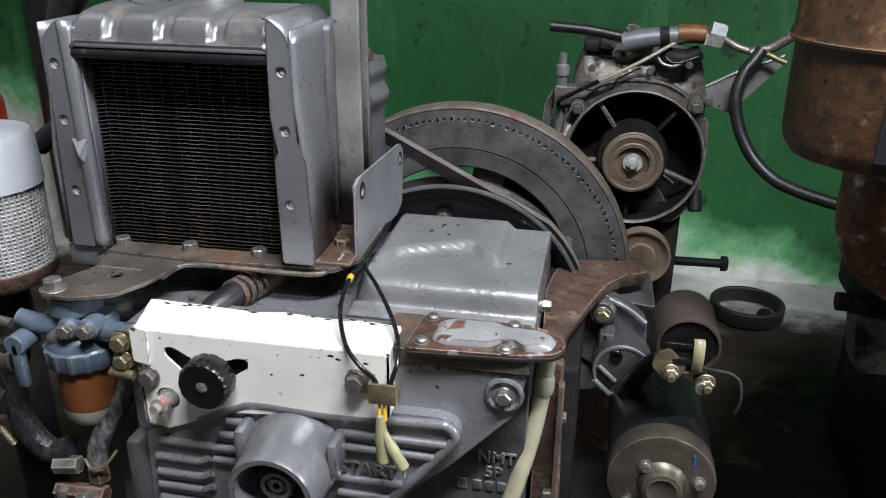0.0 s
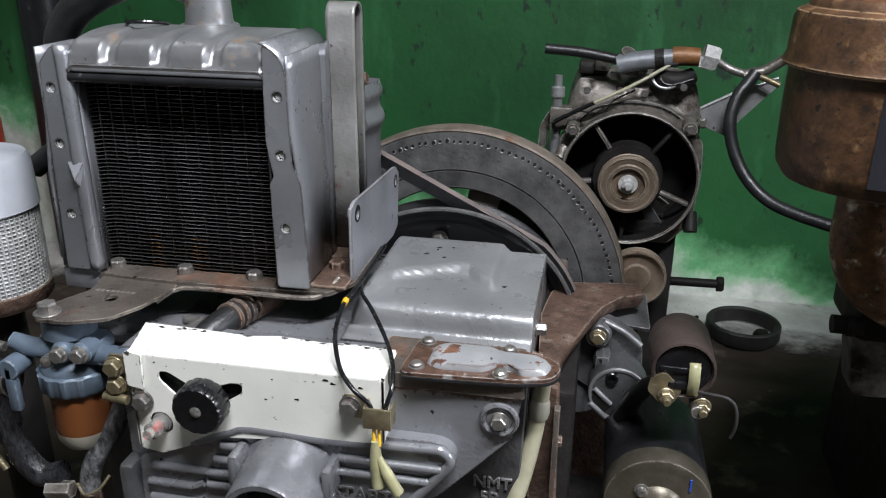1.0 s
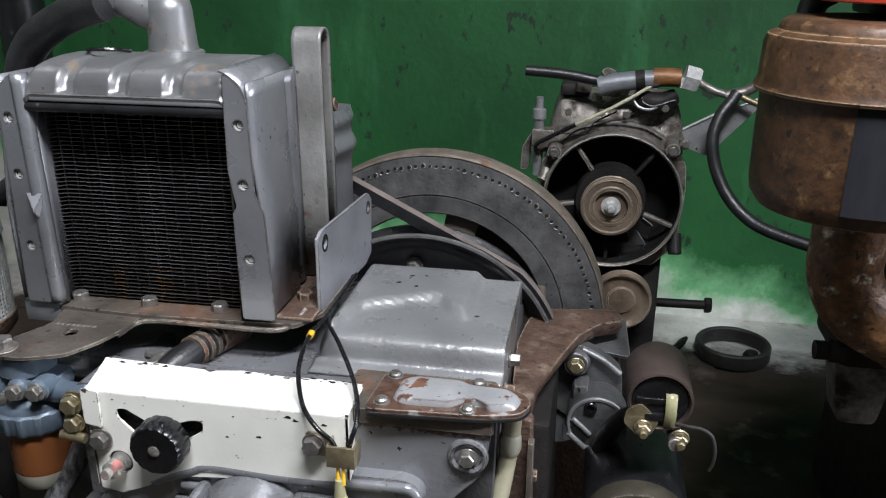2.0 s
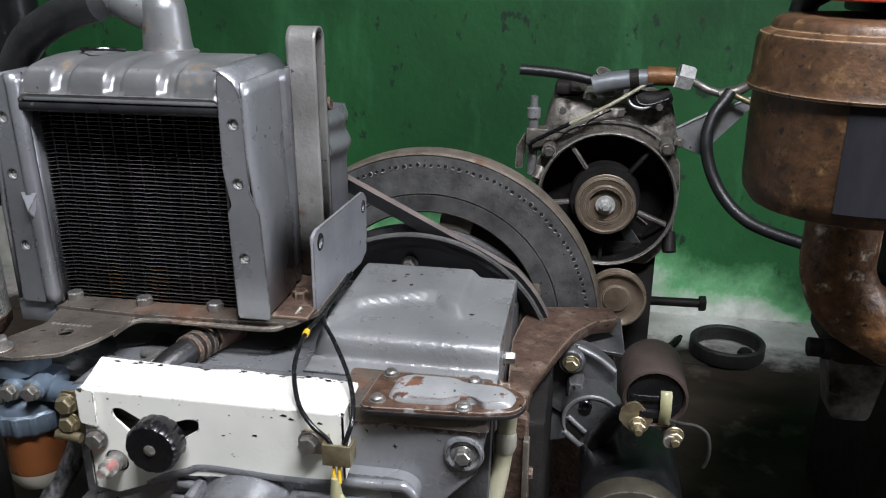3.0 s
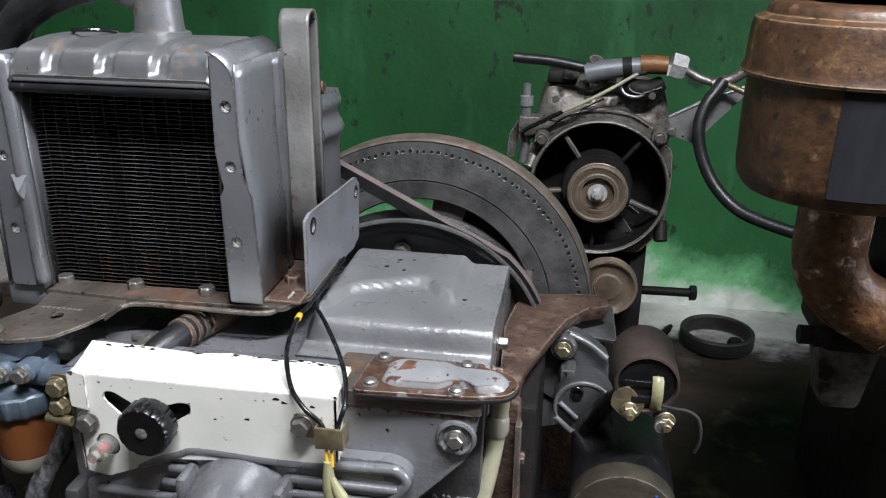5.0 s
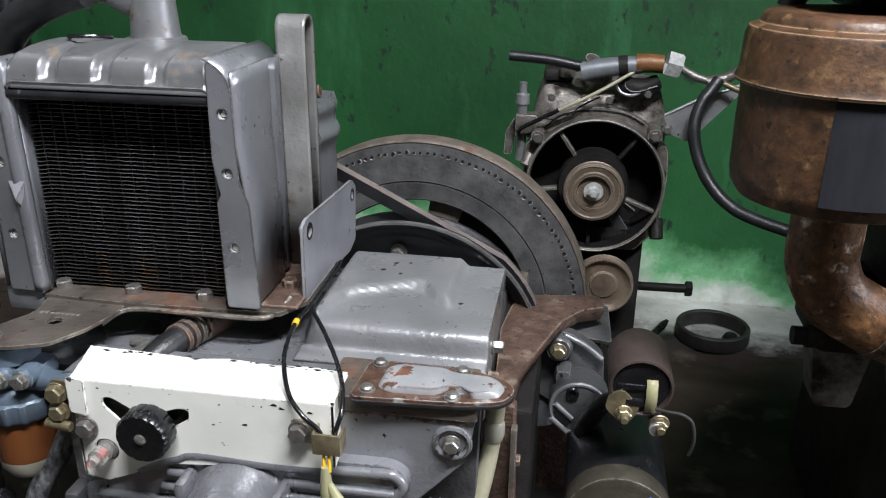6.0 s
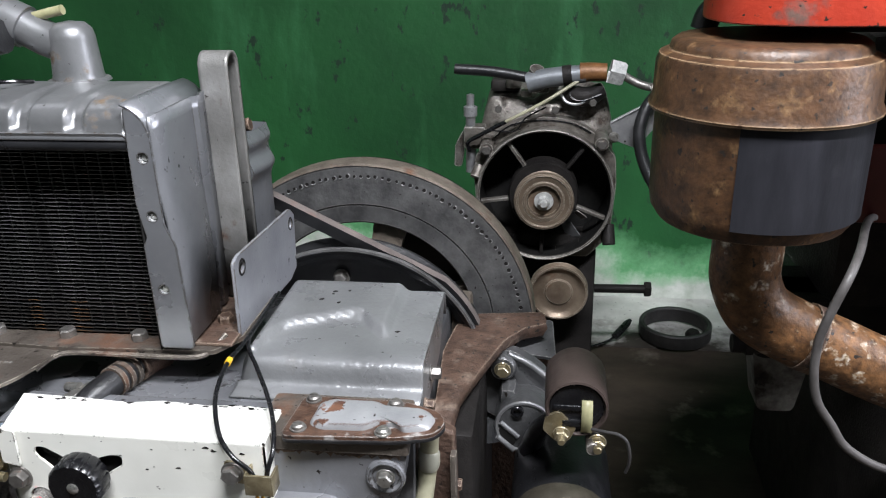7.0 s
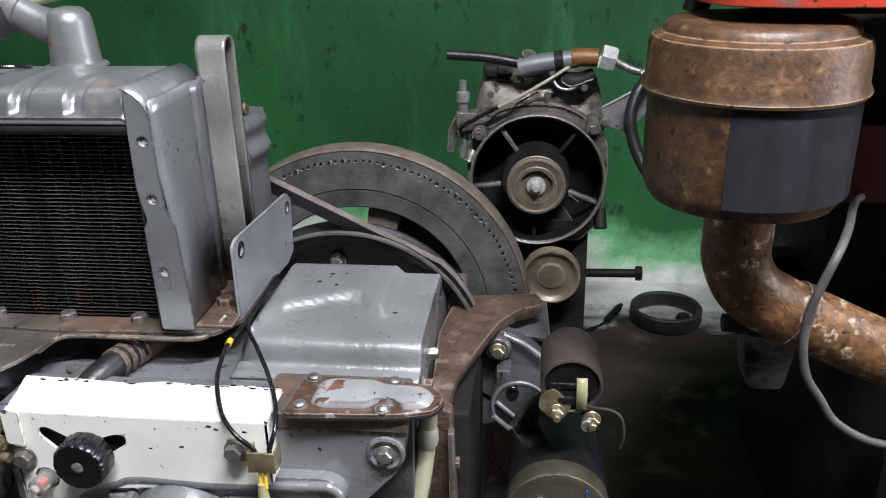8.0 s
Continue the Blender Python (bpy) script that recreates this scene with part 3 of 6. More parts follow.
letters("lettering", "NMT", 0.0145, T((-0.0760, 0.5380, 0.3410)) @ FRONT, engine, m_castalu, 0.0016)
letters("lettering", "5P", 0.0145, T((-0.0700, 0.5380, 0.3265)) @ FRONT, engine, m_castalu, 0.0016)
bars = box(N(), (-0.0915, 0.5365, 0.3125), (-0.0840, 0.5385, 0.3215))
for x in (-0.0790, -0.0690, -0.0590):
    box(bars, (x, 0.5365, 0.3125), (x + 0.0070, 0.5385, 0.3215), 0.0006)
part("lettering_bar", bars, m_castalu, engine)

# crank-start tube and shaft
ax = T((-0.2155, 0.508, 0.3530)) @ R("X", 90)
part("crank_tube", lathe(N(), [(0.046, -0.002), (0.040, 0.004), (0.0375, 0.012), (0.0335, 0.058), (0.0320, 0.061), (0.028, 0.061), (0.0265, 0.056), (0.0265, 0.0), (0, 0.0)], ax, 40), m_grey, engine, "round tube for the starting handle")
part("rib", box(N(), (-0.258, 0.480, 0.352), (-0.249, 0.508, 0.381), 0.004), m_grey, engine)
part("rib", box(N(), (-0.182, 0.478, 0.352), (-0.174, 0.508, 0.380), 0.003), m_grey, engine)
part("starting_shaft", lathe(N(), [(0.0135, 0.0), (0.0135, 0.046), (0.012, 0.049), (0.009, 0.049), (0.009, 0.044), (0.006, 0.044), (0.006, 0.048), (0.003, 0.048), (0.003, 0.04), (0, 0.04)], ax, 24), m_rustbolt, engine, "steel shaft end")

# ---- white control cover ----
outline = [(-0.341, 0.365), (-0.322, 0.362), (-0.268, 0.384), (-0.138, 0.396), (-0.1372, 0.4493), (-0.3405, 0.4493)]
slot = rounded([(-0.317, 0.437), (-0.310, 0.438), (-0.285, 0.424), (-0.256, 0.4345), (-0.248, 0.433), (-0.249, 0.4255), (-0.268, 0.413), (-0.300, 0.413), (-0.3175, 0.430)], 0.0045, 4)
bm = plate(N(), rounded(outline, 0.0015), 0.002, facing(0.502), [slot, circle(-0.3195, 0.3905, 0.0098)])
tube(bm, [(-0.3405, 0.5033, 0.4492), (-0.1372, 0.5033, 0.4492)], 0.0033, 20, smooth=False)
top = [(-0.3405, 0.5033), (-0.1372, 0.5033), (-0.139, 0.543), (-0.17, 0.5455), (-0.20, 0.5435), (-0.235, 0.5465), (-0.26, 0.542), (-0.30, 0.545), (-0.352, 0.547)]
plate(bm, top, 0.002, T((0, 0, 0.4505)))
plate(bm, [(0.5, 0.398), (0.5, 0.452), (0.54, 0.452), (0.53, 0.40)], 0.002, T((-0.1395, 0, 0)) @ SIDE)
plate(bm, [(0.5, 0.366), (0.5, 0.452), (0.547, 0.452), (0.53, 0.40)], 0.002, T((-0.3415, 0, 0)) @ SIDE)
white = part("control_cover", bm, m_white, engine, "white enamelled sheet-metal cover with chipped edges", 0.0012)
part("cover_tab", plate(N(), rounded([(-0.3425, 0.424), (-0.329, 0.421), (-0.3285, 0.452), (-0.3425, 0.453)], 0.002), 0.002, facing(0.4985)), m_white, white)
# Black box behind the slot stands in for the shade inside the cover.
part("inner_shade_box", box(N(), (-0.335, 0.506, 0.37), (-0.145, 0.53, 0.445)), m_core_and_shade, white)
chips = random.Random(4)
for i in range(64):
    x = -0.338 + 0.198 * chips.random()
    w = 0.0006 + 0.0026 * chips.random() ** 2
    back = i < 48
    pts = [(w * (0.6 + 0.6 * chips.random()) * math.cos(k * 0.9), w * (0.25 + 0.3 * chips.random()) * math.sin(k * 0.9)) for k in range(7)]
    if back:
        at = T((x, 0.5410 + 0.004 * chips.random(), 0.4524))
    else:
        at = T((x, 0.5001, 0.446 - 0.004 * chips.random() - (0.03 * chips.random() if i > 56 else 0))) @ FRONT
    part("paint_chip", plate(N(), pts, 0.0003, at), m_darkmass, white)

# knob
bm = N()
prof = [(0, 0.022), (0.0183, 0.022), (0.0202, 0.019), (0.0202, 0.006), (0.018, 0.003), (0.013, 0.002), (0.013, 0.0), (0, 0.0)]
lathe(bm, prof, Matrix(), 112)
for v in bm.verts:
    r = math.hypot(v.co.x, v.co.y)
    if r > 0.0165:
        k = 1 + 0.05 * (abs(math.cos(7 * math.atan2(v.co.y, v.co.x))) ** 0.4 - 0.7)
        v.co.x, v.co.y = v.co.x * k, v.co.y * k
bm.transform(T((-0.2765, 0.4995, 0.4195)) @ FRONT)
knob = part("throttle_knob", bm, m_plastic, white, "black ribbed plastic knob")
bm = lathe(N(), [(0.0045, 0), (0.0045, 0.001), (0.003, 0.0022), (0, 0.0026)], T((-0.2765, 0.478, 0.4195)) @ FRONT, 18)
part("screw", bm, m_zinc, white)
bolt(white, (-0.332, 0.499, 0.4105), s=0.0125, h=0.006, washer=0.009, material=m_rustbolt)
bolt(white, (-0.1620, 0.496, 0.4290), s=0.0125, h=0.006, washer=0.0085, material=m_rustbolt)
part("stop_pin", lathe(N(), [(0.0085, -0.008), (0.0085, 0.001), (0.0068, 0.002), (0.0068, 0.015), (0.004, 0.016), (0.004, 0.021), (0, 0.021)], T((-0.3195, 0.501, 0.3905)) @ R("X", 88) @ R("Y", -4), 22), m_clear, white, "clear plastic pin with a red centre")
part("red_pin", lathe(N(), [(0.0022, 0.004), (0.0022, 0.011), (0, 0.011)], T((-0.3195, 0.5, 0.3905)) @ R("X", 88) @ R("Y", -4), 14), m_redlamp, white)

# wire clip at the end of the cover
bm = plate(N(), rounded([(-0.170, 0.420), (-0.150, 0.4185), (-0.148, 0.4275), (-0.154, 0.4375), (-0.168, 0.4375)], 0.003), 0.0018, facing(0.498))
box(bm, (-0.1495, 0.484, 0.4185), (-0.1290, 0.4865, 0.4355), 0.001)
box(bm, (-0.1495, 0.484, 0.4185), (-0.1475, 0.499, 0.4355), 0.0008)
box(bm, (-0.1305, 0.484, 0.4185), (-0.1285, 0.499, 0.4355), 0.0008)
part("wire_clip", bm, m_brass, engine, "folded brass-coloured clip")

# wires
wire = [(-0.189, 0.70, 0.476), (-0.188, 0.64, 0.475), (-0.187, 0.60, 0.476), (-0.187, 0.57, 0.478), (-0.184, 0.54, 0.475), (-0.180, 0.52, 0.468), (-0.170, 0.50, 0.456), (-0.157, 0.489, 0.447), (-0.1455, 0.488, 0.437), (-0.142, 0.489, 0.424)]
part("wire", tube(N(), wire, 0.0018, 10), m_plastic, engine, "black sleeved wire")
wire = [(-0.192, 0.70, 0.474), (-0.190, 0.64, 0.472), (-0.185, 0.605, 0.473), (-0.165, 0.57, 0.471), (-0.147, 0.54, 0.465), (-0.135, 0.515, 0.459), (-0.130, 0.496, 0.450), (-0.132, 0.489, 0.440), (-0.136, 0.489, 0.424)]
part("wire", tube(N(), wire, 0.0018, 10), m_plastic, engine, "black sleeved wire")
part("wire_mark", tube(N(), [(-0.1872, 0.5715, 0.4778), (-0.1868, 0.5645, 0.4772)], 0.0025, 10, smooth=False), m_yellow, engine)
for dx in (-0.0018, 0.0022):
    part("yellow_wire", tube(N(), [(-0.140 + dx, 0.488, 0.422), (-0.1402 + dx, 0.487, 0.414), (-0.140 + dx, 0.486, 0.404)], 0.0014, 8), m_yellow, engine)
part("connector", tube(N(), [(-0.1410, 0.486, 0.408), (-0.1408, 0.486, 0.396), (-0.140, 0.486, 0.385), (-0.139, 0.486, 0.369)], 0.005, 12, radii=lambda t: 0.0030 + 0.0024 * min(1, 1.6 * t)), m_sleeve, engine, "yellowed plastic connector sleeve")
part("connector", tube(N(), [(-0.1385, 0.485, 0.395), (-0.134, 0.484, 0.386), (-0.129, 0.484, 0.376), (-0.1235, 0.484, 0.366)], 0.0045, 12, radii=lambda t: 0.0026 + 0.0020 * min(1, 2 * t)), m_sleeve, engine, "yellowed plastic connector sleeve")
part("connector_tip", tube(N(), [(-0.1235, 0.484, 0.366), (-0.1232, 0.484, 0.358)], 0.0012, 8, smooth=False), m_sleeve, engine)

# ---- lidded side plate ----
lid_line = [(-0.128, 0.504), (-0.124, 0.558), (-0.047, 0.557), (-0.018, 0.546), (-0.011, 0.532), (-0.018, 0.516), (-0.045, 0.5095)]
part("pump_seat", plate(N(), rounded([(-0.150, 0.512), (-0.150, 0.568), (-0.04, 0.568), (-0.036, 0.512)], 0.004), 0.012, T((0, 0, 0.4395))), m_rustplate, engine, "worn machined ledge", 0.0015)
lid = part("pump_lid", plate(N(), rounded(lid_line, 0.008), 0.0035, T((0, 0, 0.4532))), m_lidrust, engine, "flat steel lid, paint flaking to rust", 0.001)
part("gasket", plate(N(), rounded([(x * 1.0 + 0.0006, y - 0.001) for x, y in lid_line], 0.008), 0.0018, T((0, 0, 0.4514))), m_black, engine)
emb = [(-0.1105, 0.520), (-0.109, 0.546), (-0.101, 0.5505), (-0.066, 0.5505), (-0.057, 0.5445), (-0.026, 0.543), (-0.0185, 0.534), (-0.022, 0.520), (-0.040, 0.5155), (-0.046, 0.5215), (-0.060, 0.5225), (-0.068, 0.5155), (-0.100, 0.5140)]
bm = N()
rows = []
cx = sum(p[0] for p in emb) / len(emb)
cy = sum(p[1] for p in emb) / len(emb)
ring = rounded(emb, 0.0045, 5)
for k, z in ((1.0, 0.4566), (0.97, 0.4592), (0.90, 0.4610), (0.80, 0.4614), (0.02, 0.4614)):
    rows.append([(cx + (x - cx) * k, cy + (y - cy) * k, z) for x, y in ring + ring[:1]])
part("lid_boss", sheet(bm, rows), m_lid, lid, "raised grey boss with rust spots")
for x, y in ((-0.1165, 0.5145), (-0.1155, 0.5525), (-0.052, 0.5515), (-0.0545, 0.5145)):
    bm = lathe(N(), [(0.0062, 0), (0.0062, 0.001), (0.0048, 0.0012), (0.0048, 0.003), (0.0035, 0.0043), (0, 0.0046)], T((x, y, 0.4566)), 20)
    box(bm, (x - 0.003, y - 0.0006, 0.4606), (x + 0.003, y + 0.0006, 0.4618))
    part("screw", bm, m_zinc if x > -0.08 and y < 0.53 else m_rustbolt, lid)

# ragged line where the paint has come off under the ledge
rag = random.Random(8)
low, high = [], []
for i in range(46):
    x = -0.148 + 0.105 * i / 45
    low.append((x, 0.4375 - 0.0042 * rag.random()))
    high.append((x, 0.4415))
part("worn_paint_edge", plate(N(), low + high[::-1], 0.0006, facing(0.5152)), m_rust, engine, "ragged worn paint edge")
# breather hose
hose = part("drain_hose", tube(N(), [(-0.026, 0.548, 0.436), (-0.0285, 0.549, 0.405), (-0.034, 0.546, 0.365), (-0.043, 0.540, 0.325), (-0.054, 0.535, 0.285), (-0.066, 0.532, 0.24)], 0.0072, 16), m_beige, engine, "yellowed translucent hose")
part("hose_collar", lathe(N(), [(0.0074, -0.004), (0.0086, 0.0), (0.0086, 0.009), (0.0070, 0.013), (0.0056, 0.014)], T((-0.0275, 0.5485, 0.408)), 20), m_milky, hose)
part("nipple", lathe(N(), [(0.0058, 0), (0.0058, 0.03), (0, 0.03)], T((-0.026, 0.548, 0.42)), 16), m_rustbolt, hose)

# ---- pressed steel head cover ----
bm = N()
prof = [(0.752, 0.436), (0.749, 0.456), (0.746, 0.4605)] + [(0.741 - 0.00425 * i, 0.4625 + 0.00004 * (28 - i)) for i in range(31)] + [(0.6095, 0.4618), (0.6065, 0.4605), (0.6035, 0.4580), (0.6015, 0.4545), (0.6002, 0.4500), (0.5995, 0.4455), (0.5985, 0.4425), (0.5960, 0.4405), (0.5920, 0.4393), (0.5800, 0.4385)]
rows = []
for y, z in prof:
    row = []
    for i in range(73):
        u = i / 72
        x = -0.196 + u * 0.157
        line = float(np.interp(u, (0.06, 0.10, 0.16, 0.22, 0.52, 0.58, 0.66, 0.74), (0.604, 0.622, 0.646, 0.654, 0.676, 0.674, 0.656, 0.644)))
        f1 = max(0.0, min(1.0, (y - line) / 0.010))
        f2 = max(0.0, min(1.0, (0.79 - u) / 0.07))
        f3 = max(0.0, min(1.0, (0.735 - y) / 0.02))
        lift = 0.0
        if y > 0.612 and z > 0.46:
            lift = 0.0076 * f1 * f1 * (3 - 2 * f1) * f2 * f2 * (3 - 2 * f2)
        droop = -0.024 * (max(0.0, 0.09 - u) / 0.09) ** 2 if z > 0.444 else 0.0
        row.append((x, y, z + lift + droop))
    rows.append(row)
hc = part("head_cover", sheet(bm, rows), m_cover, engine, "pressed grey sheet-metal cover with a stepped top", solid=0.0022, angle=50)
part("cover_cheek", plate(N(), rounded([(0.594, 0.41), (0.599, 0.445), (0.607, 0.4605), (0.746, 0.4615), (0.700, 0.42)], 0.004), 0.002, T((-0.041, 0, 0)) @ SIDE), m_cover, hc)
stain = random.Random(21)
for i in range(8):
    x, y = -0.165 + 0.10 * stain.random(), 0.655 + 0.065 * stain.random()
    w = 0.0012 + 0.0035 * stain.random() ** 2
    pts = [(w * (0.5 + 0.9 * stain.random()) * math.cos(k * 0.785), 0.5 * w * (0.4 + stain.random()) * math.sin(k * 0.785)) for k in range(8)]
    part("oil_spot", plate(N(), pts, 0.0012, T((x, y, 0.4705 if x < -0.095 else 0.4622)) @ R("Z", 20)), m_darkmass, hc)
bolt(engine, (-0.039, 0.640, 0.4335), "+x", 0.010, 0.008, 0.007, material=m_rustbolt)
bolt(engine, (-0.038, 0.598, 0.428), "+x", 0.009, 0.007, 0.006, material=m_rust)
part("cylinder_deck", box(N(), (-0.43, 0.575, 0.40), (-0.05, 0.78, 0.436), 0.006), m_grey, engine)

# short coolant hose between block and cover
bm = tube(N(), [(-0.286, 0.600, 0.449), (-0.290, 0.582, 0.449), (-0.298, 0.562, 0.446), (-0.306, 0.548, 0.438), (-0.312, 0.54, 0.425)], 0.0115, 16)
ch = part("coolant_hose", bm, m_black, engine, "short ribbed black hose")
for x, y in ((-0.2865, 0.596), (-0.2885, 0.587), (-0.291, 0.579)):
    part("hose_clamp", tube(N(), [(x, y, 0.449), (x - 0.001, y - 0.0042, 0.449)], 0.0132, 20, smooth=False), m_rustplate, ch)
part("hose_spigot", tube(N(), [(-0.276, 0.632, 0.446), (-0.281, 0.616, 0.448), (-0.285, 0.600, 0.449)], 0.0135, 16), m_rust, ch, "rusty pipe spigot")
part("clamp_screw", tube(N(), [(-0.327, 0.566, 0.448), (-0.314, 0.563, 0.450)], 0.0042, 10, smooth=False), m_zinc, ch)
part("clamp_tail", box(N(), (-0.3165, 0.548, 0.4485), (-0.308, 0.572, 0.4505), 0.0008, T((-0.312, 0.56, 0.45)) @ R("Z", -24) @ T((0.312, -0.56, -0.45))), m_zinc, ch)

# ---- radiator ----
right = [(-0.252, 0.673), (-0.245, 0.6705), (-0.2375, 0.6625), (-0.2340, 0.652), (-0.2330, 0.582), (-0.2265, 0.566), (-0.2235, 0.476), (-0.2515, 0.476), (-0.2525, 0.566), (-0.2485, 0.571), (-0.2505, 0.580), (-0.2535, 0.600)]
left = [(-0.4255, 0.668), (-0.431, 0.666), (-0.4415, 0.654), (-0.4465, 0.476), (-0.4225, 0.476), (-0.4235, 0.58)]
hr = [circle(-0.242, z, 0.0042, 16) for z in (0.635, 0.589, 0.528)]
hl = [circle(-0.4345, z, 0.0042, 16) for z in (0.634, 0.588, 0.527)]
rad = part("radiator", box(N(), (-0.4235, 0.634, 0.472), (-0.25, 0.69, 0.668)), m_core_and_shade, engine, "grey cased radiator with drilled flanges and black finned core")
part("flange", plate(N(), rounded(right, 0.003, 3), 0.002, facing(0.590), hr), m_rad, rad, "drilled grey flange", 0.0005)
part("flange", plate(N(), rounded(left, 0.004, 3), 0.002, facing(0.590), hl), m_rad, rad, "drilled grey flange", 0.0005)
# side panels with a pressed rib near the back
for x, s in ((-0.2345, 1), (-0.4445, -1)):
    rows = []
    for z in (0.478, 0.56, 0.61, 0.655, 0.666):
        row = []
        for y, o in ((0.5885, 0), (0.62, 0), (0.655, 0), (0.664, 0), (0.668, 0.004), (0.676, 0.004), (0.680, 0), (0.70, 0)):
            row.append((x + s * (o + (0.006 if z < 0.565 and y < 0.66 else 0.0)), y, z))
        rows.append(row)
    part("side_panel", sheet(N(), rows), m_rad, rad, "grey pressed side panel", 0.0, 0.0018, 45)
nut_me = finish(lathe(N(), [(0, 0.0010), (0.0026, 0.0010), (0.0027, -0.0012), (0.0034, -0.0012), (0.0036, 0.0012), (0.0050, 0.0012), (0.0050, -0.006)], FRONT, 16), "weld_nut", m_nut)
for x, zs in ((-0.242, (0.635, 0.589, 0.528)), (-0.4345, (0.634, 0.588, 0.527))):
    for z in zs:
        place_part("weld_nut", nut_me, rad, T((x + 0.0008, 0.5912, z)))
# folded inner cheeks
bend = []
for z in [0.476 + 0.008 * i for i in range(25)]:
    off = 0.003 * (z - 0.476) / 0.192
    row = [(-0.4235 - off, 0.5884, z)]
    for a in (0, 20, 45, 70, 90):
        row.append((-0.4215 - off + 0.0052 * math.sin(radians(a)), 0.5936 - 0.0052 * math.cos(radians(a)), z))
    row += [(-0.4160 - off, 0.5965, z)]
    bend.append(row)
part("inner_cheek", sheet(N(), bend), m_rad, rad, "rolled flange edge", solid=0.0015, angle=60)
part("inner_cheek", sheet(N(), [[(-0.4160 - k, 0.5965, z), (-0.4185 - k, 0.605, z), (-0.4215, 0.613, z), (-0.4225, 0.634, z)] for z, k in ((0.474, 0.0), (0.565, 0.0014), (0.665, 0.003))]), m_rad, rad, solid=0.0012)
part("inner_cheek", sheet(N(), [[(-0.2525, 0.588, z), (-0.254, 0.60, z), (-0.2545, 0.634, z)] for z in (0.474, 0.565, 0.665)]), m_core_and_shade, rad, solid=0.0015)
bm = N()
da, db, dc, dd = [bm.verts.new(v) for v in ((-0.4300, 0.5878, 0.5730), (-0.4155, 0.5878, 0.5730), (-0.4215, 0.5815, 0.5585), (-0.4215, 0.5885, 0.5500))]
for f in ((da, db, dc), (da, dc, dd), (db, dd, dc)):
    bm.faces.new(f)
# Crease takes the brighter plate paint to stand in for light it catches.
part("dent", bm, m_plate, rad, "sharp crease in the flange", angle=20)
fin_shapes = []
rnd = random.Random(11)
for k in range(14):
    bm = N()
    rows = [[], [], [], []]
    low = k >= 9 and k != 11
    for i in range(33):
        x = -0.4205 + 0.167 * i / 32
        w = 0.00028 * (rnd.random() - 0.5) + (0.0010 * (rnd.random() - 0.5) if rnd.random() < 0.12 else 0)
        w -= 0.0014 * max(0.0, 1 - i / 2.0)
        dy = 0.0012 * (rnd.random() - 0.5)
        for r, (y, z) in enumerate(((0.634, w), (0.6135 + dy, w), (0.6135 + dy, w + 0.00055), (0.634, w + 0.00048))):
            rows[r].append((x, y, z))
    fin_me = finish(sheet(bm, rows), "fin", m_core_and_shade)
    fin_me.materials.append(m_finrust if low else m_fin)
    for f in fin_me.polygons:
        f.material_index = 1 if 32 <= f.index < 64 else 0
    fin_shapes.append(fin_me)
for i in range(52):
    place_part("fin", fin_shapes[9 + i % 5 if i < 9 else rnd.randrange(9)], rad, T((0, 0, 0.4745 + 0.0034 * i)))
tube_me = finish(box(N(), (-0.0008, 0.6155, 0.475), (0.0008, 0.636, 0.655)), "tube", m_fintube)
for i in range(15):
    place_part("cooling_tube", tube_me, rad, T((-0.4125 + 0.0108 * i, 0, 0)))

# top tank with pressed flutes
bm = N()
rows = []
for v, (y, z) in enumerate(((0.600, 0.649), (0.5895, 0.6495), (0.5885, 0.653), (0.5905, 0.6535), (0.592, 0.659), (0.5935, 0.665), (0.598, 0.670), (0.606, 0.6735), (0.62, 0.676), (0.64, 0.6775), (0.66, 0.6775), (0.675, 0.6765), (0.690, 0.673), (0.695, 0.66))):
    row = []
    for i in range(121):
        u = i / 120
        x = -0.4185 + 0.167 * u
        lobe = 1.0
        for vc in (0.215, 0.48, 0.745):
            q = max(0.0, min(1.0, (abs(u - vc) - 0.018) / 0.034))
            lobe = min(lobe, q * q * (3 - 2 * q))
        k = 1.0 if 4 <= v <= 7 else (0.55 if v in (8, 9) else (0.25 if v == 10 else 0.0))
        edge = min(1.0, min(u, 1 - u) / 0.03)
        row.append((x, y + 0.0050 * k * (1 - lobe), z - 0.0032 * k * (1 - lobe) - 0.004 * (1 - edge)))
    rows.append(row)
part("top_tank", sheet(bm, rows), m_tank, rad, "silver pressed tank with fluted front edge", solid=0.0015, angle=60)
part("seal_strip", tube(N(), [(-0.4185, 0.5925, 0.6430), (-0.2535, 0.5925, 0.6430)], 0.0042, 14, smooth=False), m_blackpaint, rad, "black rubber strip under the tank")
part("tank_lip", box(N(), (-0.4145, 0.589, 0.6475), (-0.2525, 0.600, 0.6515), 0.001), m_rad, rad)
part("side_cap", sheet(N(), [[(x, 0.588, z), (x, 0.61, z + 0.0008), (x, 0.65, z + 0.001), (x, 0.698, z)] for x, z in ((-0.2535, 0.6755), (-0.249, 0.6738), (-0.244, 0.6708), (-0.2395, 0.6665), (-0.236, 0.661), (-0.2336, 0.652))]), m_rad, rad, solid=0.0015, angle=60)
part("seam", box(N(), (-0.2338, 0.594, 0.6555), (-0.2330, 0.685, 0.6565)), m_core_and_shade, rad)
# filler neck with its elbow
neck = part("filler_neck", lathe(N(), [(0.026, 0.0), (0.025, 0.002), (0.0215, 0.003), (0.0205, 0.006), (0.0185, 0.036), (0.017, 0.043), (0.012, 0.048), (0, 0.050)], T((-0.341, 0.688, 0.6745)), 36), m_tank, rad, "silver filler neck")
